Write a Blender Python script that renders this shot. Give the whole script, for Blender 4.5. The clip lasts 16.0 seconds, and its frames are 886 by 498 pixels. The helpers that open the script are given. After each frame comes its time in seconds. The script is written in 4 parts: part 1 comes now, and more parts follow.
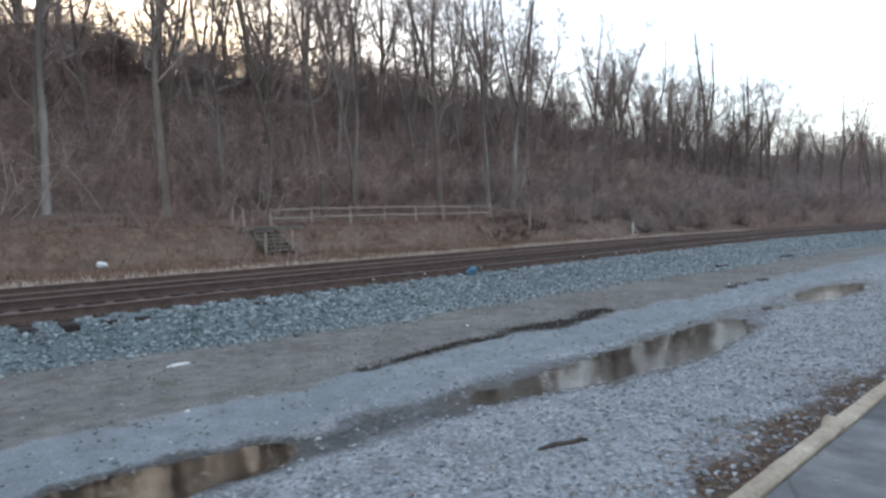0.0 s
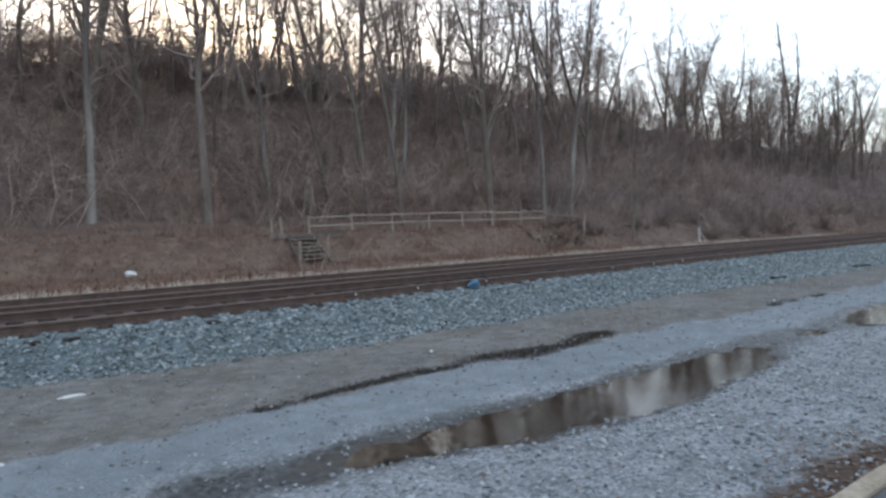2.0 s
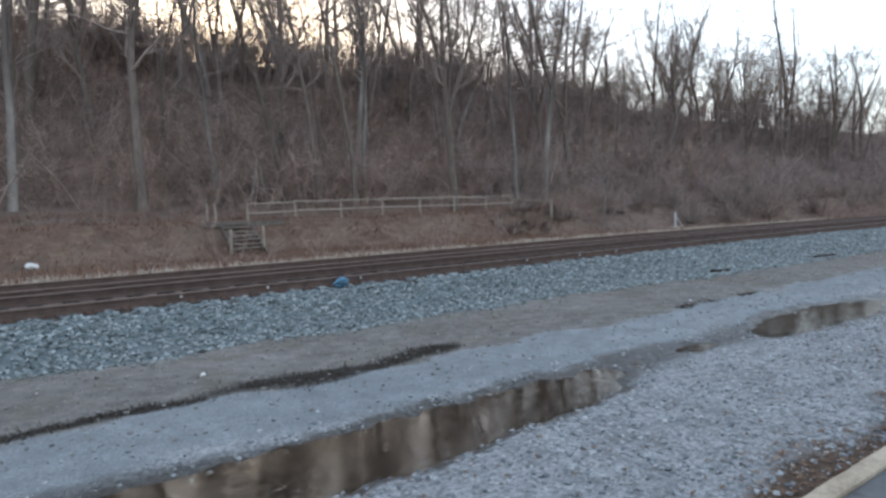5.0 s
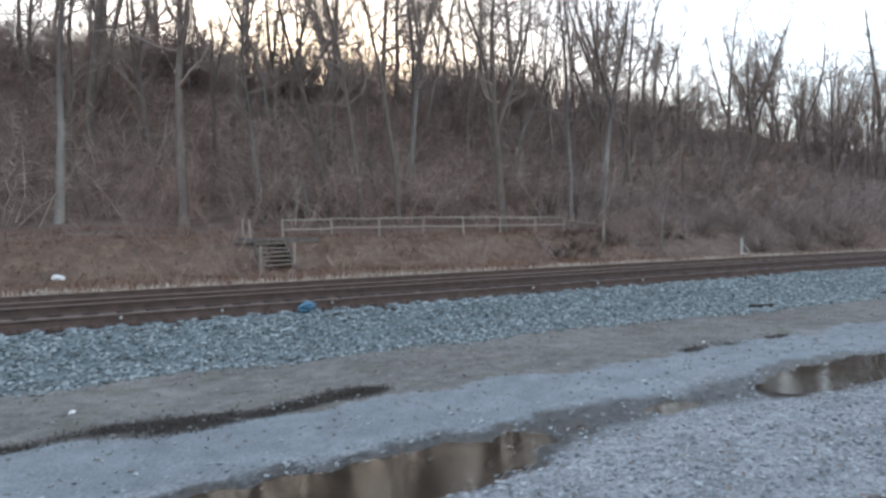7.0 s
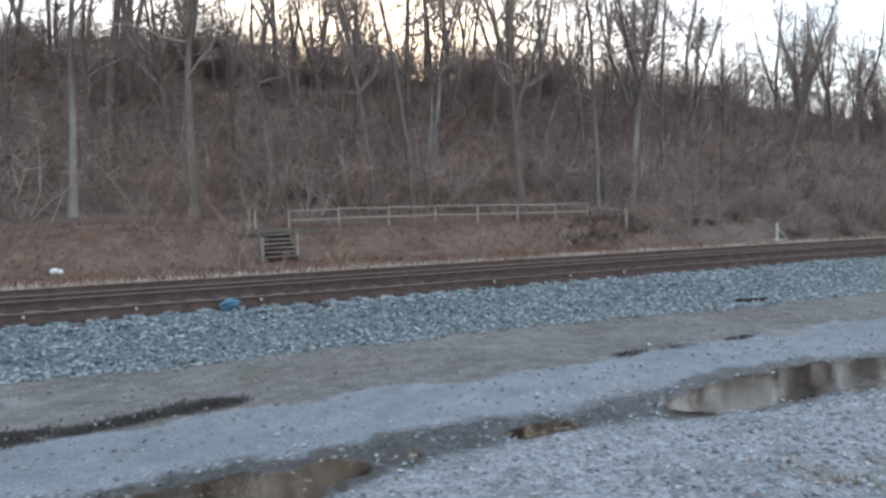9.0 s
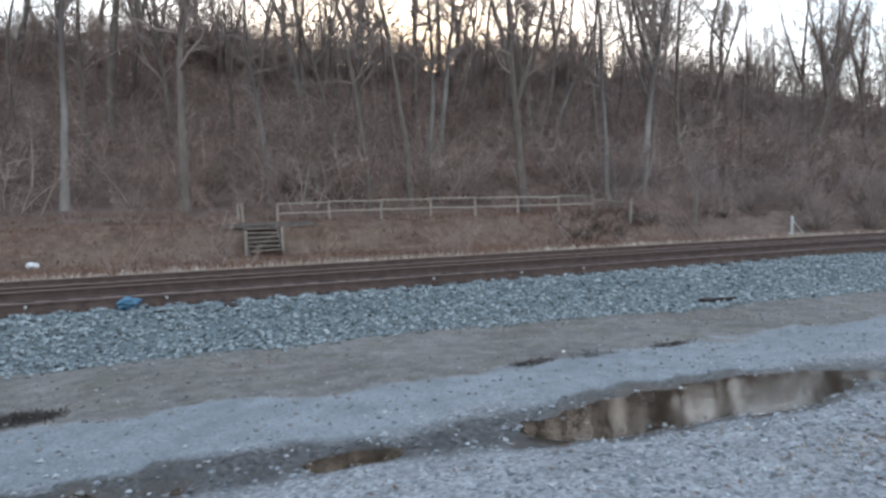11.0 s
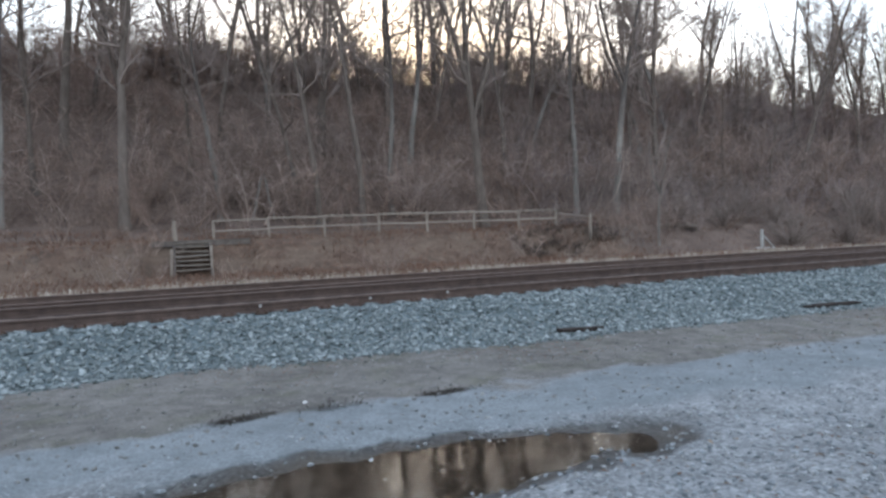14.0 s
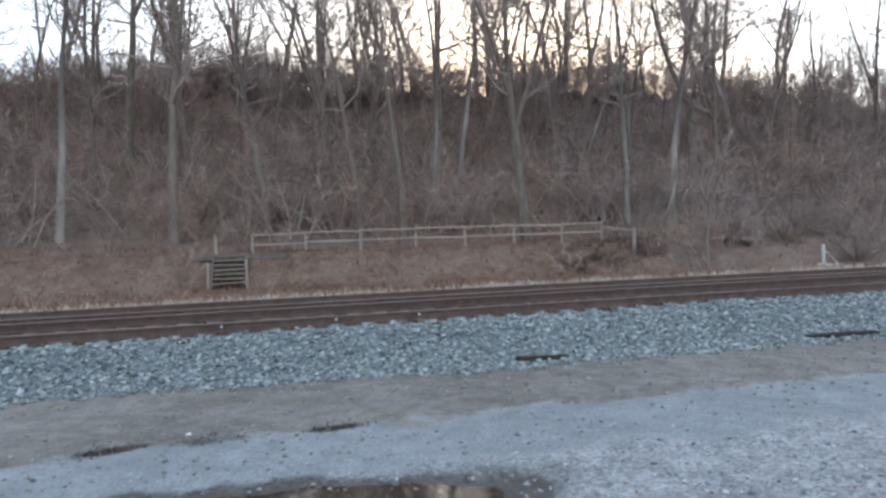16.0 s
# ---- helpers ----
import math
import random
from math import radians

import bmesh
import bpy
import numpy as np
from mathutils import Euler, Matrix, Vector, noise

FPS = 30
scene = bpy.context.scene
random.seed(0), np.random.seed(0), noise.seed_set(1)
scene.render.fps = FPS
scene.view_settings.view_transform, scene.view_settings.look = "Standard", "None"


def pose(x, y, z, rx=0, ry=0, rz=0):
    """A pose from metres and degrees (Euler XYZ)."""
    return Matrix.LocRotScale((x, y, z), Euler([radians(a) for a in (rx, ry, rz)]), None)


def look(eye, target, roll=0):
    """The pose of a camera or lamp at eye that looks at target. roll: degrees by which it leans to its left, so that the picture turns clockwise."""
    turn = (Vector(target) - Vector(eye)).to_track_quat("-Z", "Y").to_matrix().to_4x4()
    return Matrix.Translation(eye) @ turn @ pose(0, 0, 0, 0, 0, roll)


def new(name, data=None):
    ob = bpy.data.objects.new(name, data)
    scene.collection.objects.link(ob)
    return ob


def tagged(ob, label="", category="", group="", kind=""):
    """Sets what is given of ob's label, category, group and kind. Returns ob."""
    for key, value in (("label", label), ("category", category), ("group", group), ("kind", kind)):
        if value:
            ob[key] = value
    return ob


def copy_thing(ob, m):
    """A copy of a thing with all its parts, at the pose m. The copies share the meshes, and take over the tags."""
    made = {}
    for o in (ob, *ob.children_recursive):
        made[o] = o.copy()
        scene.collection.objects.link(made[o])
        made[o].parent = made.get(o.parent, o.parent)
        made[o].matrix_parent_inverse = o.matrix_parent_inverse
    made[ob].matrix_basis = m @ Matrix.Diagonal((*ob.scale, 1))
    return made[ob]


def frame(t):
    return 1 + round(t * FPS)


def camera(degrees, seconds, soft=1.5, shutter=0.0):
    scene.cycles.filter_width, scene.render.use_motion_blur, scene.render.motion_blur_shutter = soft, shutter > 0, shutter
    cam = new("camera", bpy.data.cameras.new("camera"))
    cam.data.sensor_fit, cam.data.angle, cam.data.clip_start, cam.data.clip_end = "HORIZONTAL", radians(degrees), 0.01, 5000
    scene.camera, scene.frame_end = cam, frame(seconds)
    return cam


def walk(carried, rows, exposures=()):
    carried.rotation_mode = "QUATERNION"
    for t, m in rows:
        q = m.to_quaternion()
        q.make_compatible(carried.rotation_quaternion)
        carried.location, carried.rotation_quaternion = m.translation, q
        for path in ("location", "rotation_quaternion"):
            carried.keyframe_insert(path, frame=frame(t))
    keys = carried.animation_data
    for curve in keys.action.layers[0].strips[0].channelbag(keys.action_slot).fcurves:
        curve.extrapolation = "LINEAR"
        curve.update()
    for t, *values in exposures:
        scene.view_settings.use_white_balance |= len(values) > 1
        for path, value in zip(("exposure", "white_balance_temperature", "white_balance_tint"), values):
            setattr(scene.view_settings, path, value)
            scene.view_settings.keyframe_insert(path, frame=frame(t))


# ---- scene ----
cam = camera(67.0, 16.0, soft=2.7, shutter=0.3)
EXPOSURES = [(t, stops, 6270, 9) for t, stops in ((0.0, 0.49), (0.5, 0.24), (1.0, 0.46), (1.5, 0.14), (2.0, 0.39), (2.5, 0.34), (3.0, 0.53), (3.5, 0.47), (4.0, 0.60), (4.5, 0.50), (7.0, 0.65), (8.5, 0.65), (9.0, 0.72), (11.5, 0.70), (12.5, 0.84), (13.0, 0.84), (13.5, 0.77), (14.0, 0.62), (14.5, 0.80), (15.0, 0.80), (15.5, 0.88), (16.0, 0.82))]
PATH = [
    (0, (0.165, 0.113, 1.909), (1.56, 1.543, 1.812), -1.5),
    (0.5, (0.798, 0.083, 1.864), (2.177, 1.525, 1.723), -2.1),
    (1, (1.428, 0.096, 1.897), (2.812, 1.538, 1.804), -2.4),
    (1.5, (2.027, 0.003, 1.897), (3.339, 1.509, 1.811), -2.1),
    (2, (2.604, -0.018, 1.926), (3.822, 1.567, 1.851), -1.9),
    (2.5, (3.2, -0.082, 1.904), (4.419, 1.501, 1.82), -2.1),
    (3, (3.817, -0.047, 1.908), (5.036, 1.535, 1.787), -2.1),
    (3.5, (4.443, -0.059, 1.875), (5.711, 1.483, 1.754), -2.5),
    (4, (5.044, -0.014, 1.875), (6.271, 1.558, 1.72), -1.5),
    (4.5, (5.713, -0.033, 1.863), (7.011, 1.484, 1.742), -2.3),
    (4.7, (5.933, -0.042, 1.885), (7.183, 1.514, 1.761), -2.4),
    (6.8, (8.278, 0.126, 1.841), (9.347, 1.814, 1.75), -1.7),
    (7, (8.567, 0.131, 1.831), (9.575, 1.858, 1.778), -1.0),
    (7.5, (9.143, 0.113, 1.841), (10.173, 1.827, 1.846), -2.2),
    (8, (9.707, 0.077, 1.844), (10.611, 1.86, 1.763), -0.3),
    (8.5, (10.297, 0.047, 1.851), (11.187, 1.838, 1.826), -1.9),
    (9, (10.881, -0.008, 1.834), (11.745, 1.794, 1.748), -1.7),
    (9.2, (11.123, 0.041, 1.839), (12.003, 1.834, 1.743), -0.9),
    (11.3, (13.427, 0.154, 1.749), (14.192, 1.999, 1.652), -1.9),
    (11.5, (13.707, 0.202, 1.767), (14.532, 2.022, 1.687), -2.6),
    (12, (14.071, 0.321, 1.721), (14.913, 2.132, 1.624), -3.2),
    (12.5, (14.769, 0.22, 1.77), (15.531, 2.066, 1.661), -2.7),
    (13, (15.434, 0.227, 1.743), (16.185, 2.079, 1.679), -2.7),
    (13.5, (16.036, 0.296, 1.729), (16.723, 2.174, 1.694), -2.2),
    (14, (16.569, 0.304, 1.711), (17.294, 2.166, 1.654), -2.2),
    (14.5, (16.981, 0.29, 1.723), (17.636, 2.176, 1.607), -1.2),
    (15, (17.537, 0.19, 1.749), (18.219, 2.069, 1.679), -2.2),
    (15.5, (18.027, 0.094, 1.785), (18.532, 2.028, 1.702), -1.2),
    (16, (18.568, 0.105, 1.808), (19.071, 2.041, 1.791), -2.1),
]
walk(cam, [(t, look(eye, target, roll)) for t, eye, target, roll in PATH], EXPOSURES)

# ---------------------------------------------------------------- light
SUN_BEARING, SUN_HEIGHT = radians(20), radians(5.0)
world = bpy.data.worlds.new("dusk_sky")
scene.world = world
world.use_nodes = True
wn = world.node_tree.nodes
wn.clear()
sky = wn.new("ShaderNodeTexSky")
sky.sky_type = "NISHITA"
sky.sun_disc = False
sky.sun_elevation, sky.sun_rotation = SUN_HEIGHT, SUN_BEARING
sky.air_density, sky.dust_density, sky.ozone_density = 1.0, 2.0, 1.5
links = world.node_tree.links
# a thin, even cloud sheet over the clear sky, broken by soft streaks
where = wn.new("ShaderNodeTexCoord")
streaks = wn.new("ShaderNodeTexNoise")
streaks.inputs["Scale"].default_value, streaks.inputs["Detail"].default_value = 2.2, 5
squash = wn.new("ShaderNodeMapping")
squash.inputs["Scale"].default_value = (1, 1, 3.5)
links.new(where.outputs["Generated"], squash.inputs[0])
links.new(squash.outputs[0], streaks.inputs["Vector"])
cloud = wn.new("ShaderNodeValToRGB")
cloud.color_ramp.elements[0].position, cloud.color_ramp.elements[0].color = 0.35, (0.80, 0.93, 1.16, 1)
cloud.color_ramp.elements[1].position, cloud.color_ramp.elements[1].color = 0.70, (1.0, 1.06, 1.18, 1)
links.new(streaks.outputs["Fac"], cloud.inputs[0])
clear = wn.new("ShaderNodeBackground")
clear.inputs["Strength"].default_value = 0.19
cover = wn.new("ShaderNodeBackground")
cover.inputs["Strength"].default_value = 0.75
both = wn.new("ShaderNodeAddShader")
sky_out = wn.new("ShaderNodeOutputWorld")
links.new(sky.outputs[0], clear.inputs[0])
links.new(cloud.outputs[0], cover.inputs[0])
links.new(clear.outputs[0], both.inputs[0])
links.new(cover.outputs[0], both.inputs[1])
links.new(both.outputs[0], sky_out.inputs[0])

sun = new("sun", bpy.data.lights.new("sun", "SUN"))
sun.data.energy, sun.data.angle, sun.data.color = 0.6, radians(12), (1.0, 0.85, 0.68)
toward = Vector((math.sin(SUN_BEARING) * math.cos(SUN_HEIGHT), math.cos(SUN_BEARING) * math.cos(SUN_HEIGHT), math.sin(SUN_HEIGHT)))
sun.matrix_world = look(toward * 200, (0, 0, 0))


# ---------------------------------------------------------------- materials
class Nodes:
    """A small builder for node materials."""

    def __init__(self, name, rough=0.9, metal=0.0, spec=0.3):
        self.m = bpy.data.materials.new(name)
        self.m.use_nodes = True
        self.t = self.m.node_tree
        self.n = self.t.nodes
        self.b = self.n["Principled BSDF"]
        self.b.inputs["Roughness"].default_value = rough
        self.b.inputs["Metallic"].default_value = metal
        self.b.inputs["Specular IOR Level"].default_value = spec
        self.place = self.n.new("ShaderNodeTexCoord").outputs["Object"]

    def put(self, socket, v):
        if isinstance(v, bpy.types.NodeSocket):
            self.t.links.new(v, socket)
        elif isinstance(v, tuple) and len(v) == 3 and socket.type == "RGBA":
            socket.default_value = (*v, 1)
        else:
            socket.default_value = v

    def noise(self, size, detail=4, rough=0.6, place=None, stretch=None):
        node = self.n.new("ShaderNodeTexNoise")
        node.inputs["Scale"].default_value = 1 / size
        node.inputs["Detail"].default_value = detail
        node.inputs["Roughness"].default_value = rough
        src = place or self.place
        if stretch:
            mp = self.n.new("ShaderNodeMapping")
            mp.inputs["Scale"].default_value = stretch
            self.t.links.new(src, mp.inputs[0])
            src = mp.outputs[0]
        self.t.links.new(src, node.inputs["Vector"])
        return node.outputs["Fac"]

    def cells(self, size, out="Color"):
        node = self.n.new("ShaderNodeTexVoronoi")
        node.inputs["Scale"].default_value = 1 / size
        self.t.links.new(self.place, node.inputs["Vector"])
        return node.outputs[out]

    def attr(self, name, out="Fac"):
        node = self.n.new("ShaderNodeAttribute")
        node.attribute_name = name
        return node.outputs[out]

    def random(self):
        return self.n.new("ShaderNodeObjectInfo").outputs["Random"]

    def island(self):
        return self.n.new("ShaderNodeNewGeometry").outputs["Random Per Island"]

    def ramp(self, fac, *stops):
        node = self.n.new("ShaderNodeValToRGB")
        el = node.color_ramp.elements
        while len(el) < len(stops):
            el.new(0.5)
        for e, (at, col) in zip(el, stops):
            e.position = at
            e.color = (*col, 1) if isinstance(col, tuple) else (col, col, col, 1)
        self.t.links.new(fac, node.inputs[0])
        return node.outputs[0]

    def mix(self, fac, a, b, how="MIX"):
        node = self.n.new("ShaderNodeMix")
        node.data_type, node.blend_type = "RGBA", how
        self.put(node.inputs[0], fac)
        self.put(node.inputs[6], a)
        self.put(node.inputs[7], b)
        return node.outputs[2]

    def math(self, how, a, b=0.0):
        node = self.n.new("ShaderNodeMath")
        node.operation = how
        self.put(node.inputs[0], a)
        self.put(node.inputs[1], b)
        return node.outputs[0]

    def bump(self, height, depth=0.02, strength=1.0):
        node = self.n.new("ShaderNodeBump")
        node.inputs["Strength"].default_value = strength
        node.inputs["Distance"].default_value = depth
        self.put(node.inputs["Height"], height)
        self.t.links.new(node.outputs[0], self.b.inputs["Normal"])

    def done(self, color, rough=None):
        self.put(self.b.inputs["Base Color"], color)
        if rough is not None:
            self.put(self.b.inputs["Roughness"], rough)
        return self.m


def bark(name, dark, light, size=0.25, upper=None):
    k = Nodes(name, 0.95, spec=0.1)
    g = k.noise(size, 6, 0.65, stretch=(1, 1, 0.25))
    c = k.ramp(g, (0.3, dark), (0.7, light))
    c = k.mix(k.math("MULTIPLY", k.random(), 0.3), c, tuple(v * 0.6 for v in dark))
    if upper:
        z = k.n.new("ShaderNodeSeparateXYZ")
        k.t.links.new(k.place, z.inputs[0])
        at = k.math("ADD", k.math("MULTIPLY", z.outputs[2], 0.1), k.math("MULTIPLY", k.noise(0.9, 3), 0.5))
        c = k.mix(k.ramp(at, (0.65, 0.0), (0.95, 1.0)), c, upper)
    k.bump(g, 0.03)
    return k.done(c)


def stone(name, *cols, size=0.03, rough=0.9, drift=0.0):
    """Loose stones: each piece takes one of the colours."""
    k = Nodes(name, rough, spec=0.25)
    step = 1 / max(1, len(cols) - 1)
    c = k.ramp(k.island(), *[(i * step, col) for i, col in enumerate(cols)])
    c = k.mix(0.5, c, k.ramp(k.noise(size, 5), (0.3, 0.5), (0.75, 1.0)), "MULTIPLY")
    if drift:
        c = k.mix(k.ramp(k.noise(drift, 3), (0.35, 0.0), (0.65, 1.0)), c, k.mix(1.0, c, (0.96, 0.84, 0.77), "MULTIPLY"))
        c = k.mix(k.ramp(k.noise(drift * 0.7, 3, stretch=(1, 1, 1.3)), (0.5, 0.0), (0.68, 1.0)), c, k.mix(1.0, c, (0.60, 0.62, 0.65), "MULTIPLY"))
    k.bump(k.noise(size * 0.4, 4), 0.006)
    return k.done(c)


def worn(name, dark, light, size=0.3, rough=0.85, depth=0.01, stretch=None, metal=0.0, spec=0.3):
    k = Nodes(name, rough, metal, spec)
    g = k.noise(size, 6, 0.7, stretch=stretch)
    f = k.noise(size * 0.06, 4, 0.6, stretch=stretch)
    c = k.ramp(g, (0.3, dark), (0.7, light))
    c = k.mix(0.5, c, k.ramp(f, (0.3, 0.45), (0.7, 1.0)), "MULTIPLY")
    c = k.mix(k.math("MULTIPLY", k.random(), 0.35), c, tuple(v * 0.6 for v in dark))
    k.bump(k.mix(0.5, g, f), depth)
    return k.done(c)


BARK = bark("grey_brown_bark", (0.11, 0.085, 0.07), (0.23, 0.185, 0.155))
BARK_PALE = bark("pale_patchy_bark", (0.15, 0.13, 0.112), (0.36, 0.32, 0.28), 0.5, (0.13, 0.108, 0.095))
TWIGS = bark("twig_bark", (0.23, 0.176, 0.148), (0.36, 0.287, 0.247))

# nearly black: shade put into the brambles' colour; also the dead branch's own bark
DARK_TWIGS = bark("dark_and_shade_twigs", (0.045, 0.036, 0.031), (0.10, 0.08, 0.068))


def brush(name, shade, *cols):
    """Bare stems: each takes one of the colours, in darker and lighter, browner and greyer stretches."""
    k = Nodes(name, 0.95, spec=0.1)
    step = 1 / (len(cols) - 1)
    c = k.ramp(k.island(), *[(i * step, col) for i, col in enumerate(cols)])
    c = k.mix(k.ramp(k.noise(6.0, 3), (0.38, 0.0), (0.62, 1.0)), c, k.mix(1.0, c, shade, "MULTIPLY"))
    c = k.mix(1.0, c, k.ramp(k.noise(2.6, 4, 0.65), (0.36, 0.55), (0.6, 1.0)), "MULTIPLY")
    return k.done(c)


BRUSH = brush("brush_stems", (0.93, 0.85, 0.79), (0.23, 0.168, 0.141), (0.42, 0.322, 0.272), (0.315, 0.231, 0.193), (0.54, 0.425, 0.362))
# greyer than the first brush: distance haze put into the stems' colour
HAZE_GREY_BRUSH = brush("haze_grey_brush_stems", (0.92, 0.86, 0.85), (0.21, 0.163, 0.145), (0.37, 0.298, 0.266), (0.28, 0.219, 0.196), (0.47, 0.385, 0.343))
PALE_BRUSH = brush("pale_shrub_stems", (0.95, 0.9, 0.85), (0.22, 0.172, 0.148), (0.36, 0.288, 0.25), (0.285, 0.225, 0.195))
RAIL_SIDE = worn("rusty_rail_steel", (0.07, 0.046, 0.038), (0.165, 0.108, 0.086), 0.2, 0.8, 0.003)
RAIL_HEAD = worn("dull_rusty_rail_head", (0.15, 0.105, 0.085), (0.27, 0.20, 0.165), 0.5, 0.55, 0.001, (0.15, 2, 1), 0.35, 0.4)
TIE = worn("creosoted_timber", (0.022, 0.016, 0.014), (0.075, 0.056, 0.048), 0.25, 0.9, 0.012, (2.5, 0.25, 1))
PLATE = worn("rusty_tie_plate", (0.05, 0.03, 0.022), (0.13, 0.08, 0.055), 0.1, 0.8, 0.004)
GREY_WOOD = worn("weathered_grey_timber", (0.29, 0.232, 0.186), (0.48, 0.40, 0.328), 0.2, 0.9, 0.006, (1, 1, 0.3))
DARK_WOOD = worn("dark_damp_timber", (0.10, 0.08, 0.067), (0.235, 0.19, 0.16), 0.2, 0.85, 0.006)
STEP_WOOD = worn("mossy_brown_timber", (0.17, 0.14, 0.115), (0.34, 0.285, 0.24), 0.2, 0.9, 0.006)
KERB = worn("worn_painted_concrete", (0.27, 0.21, 0.15), (0.60, 0.51, 0.39), 0.45, 0.9, 0.01)
WHITE_STONE = worn("white_stone", (0.70, 0.67, 0.63), (0.85, 0.83, 0.79), 0.15, 0.9, 0.02)
WHITE_PAINT = worn("white_paint", (0.40, 0.38, 0.35), (0.62, 0.59, 0.55), 0.2, 0.7, 0.003)
BLUE_PLASTIC = worn("faded_blue_plastic", (0.07, 0.17, 0.26), (0.14, 0.28, 0.38), 0.1, 0.5, 0.004)
STONE_BALLAST = stone("ballast_stone", (0.07, 0.08, 0.08), (0.27, 0.30, 0.295), (0.125, 0.144, 0.142), (0.39, 0.42, 0.415), (0.20, 0.222, 0.22))
STONE_GRAVEL = stone("gravel_stone", (0.12, 0.13, 0.135), (0.35, 0.37, 0.38), (0.16, 0.173, 0.18), (0.48, 0.49, 0.49), (0.25, 0.245, 0.235), size=0.02)
STONE_STRAY = stone("stray_stone", (0.12, 0.115, 0.105), (0.26, 0.25, 0.235), (0.18, 0.175, 0.165), (0.36, 0.35, 0.33), size=0.02)
LEAVES = stone("dead_leaves", (0.10, 0.06, 0.04), (0.20, 0.125, 0.08), (0.14, 0.09, 0.065), (0.30, 0.22, 0.15), size=0.05)
STRAW = stone("dry_brown_grass", (0.165, 0.094, 0.066), (0.27, 0.168, 0.118), (0.205, 0.122, 0.088), (0.29, 0.195, 0.137), size=0.2, drift=3.0)
PALE_STRAW = stone("pale_dry_grass", (0.42, 0.35, 0.27), (0.60, 0.52, 0.43), (0.34, 0.27, 0.205), size=0.2)
GREEN = stone("dark_weeds", (0.032, 0.026, 0.02), (0.07, 0.056, 0.043), (0.048, 0.043, 0.03), size=0.1)


def water():
    k = Nodes("puddle_water", 0.075, spec=0.5)
    k.b.inputs["Transmission Weight"].default_value = 1.0
    k.b.inputs["IOR"].default_value = 1.33
    calm = k.ramp(k.noise(1.6, 2), (0.42, 0.15), (0.62, 1.0))
    ripple = k.math("MULTIPLY", k.noise(0.11, 3, 0.55, stretch=(0.6, 1.5, 1)), calm)
    k.bump(k.math("ADD", ripple, k.math("MULTIPLY", k.noise(0.6, 2), 1.5)), 0.005, 0.3)
    return k.done((0.40, 0.33, 0.25))


WATER = water()


def asphalt():
    k = Nodes("damp_asphalt", 0.6, spec=0.4)
    c = k.ramp(k.noise(0.012, 3), (0.3, 0.035), (0.7, 0.095))
    c = k.mix(k.ramp(k.noise(1.3, 5), (0.4, 0.0), (0.65, 0.6)), c, (0.045, 0.05, 0.058))
    crack = k.n.new("ShaderNodeTexVoronoi")
    crack.feature = "DISTANCE_TO_EDGE"
    crack.inputs["Scale"].default_value = 0.45
    k.t.links.new(k.place, crack.inputs["Vector"])
    c = k.mix(k.ramp(k.math("ADD", crack.outputs[0], k.math("MULTIPLY", k.noise(0.08, 3), 0.02)), (0.011, 0.9), (0.02, 0.0)), c, (0.015, 0.014, 0.013))
    wet = k.ramp(k.noise(1.6, 4), (0.42, 0.75), (0.6, 0.22))
    k.bump(k.noise(0.012, 3), 0.004)
    return k.done(c, wet)


ASPHALT = asphalt()


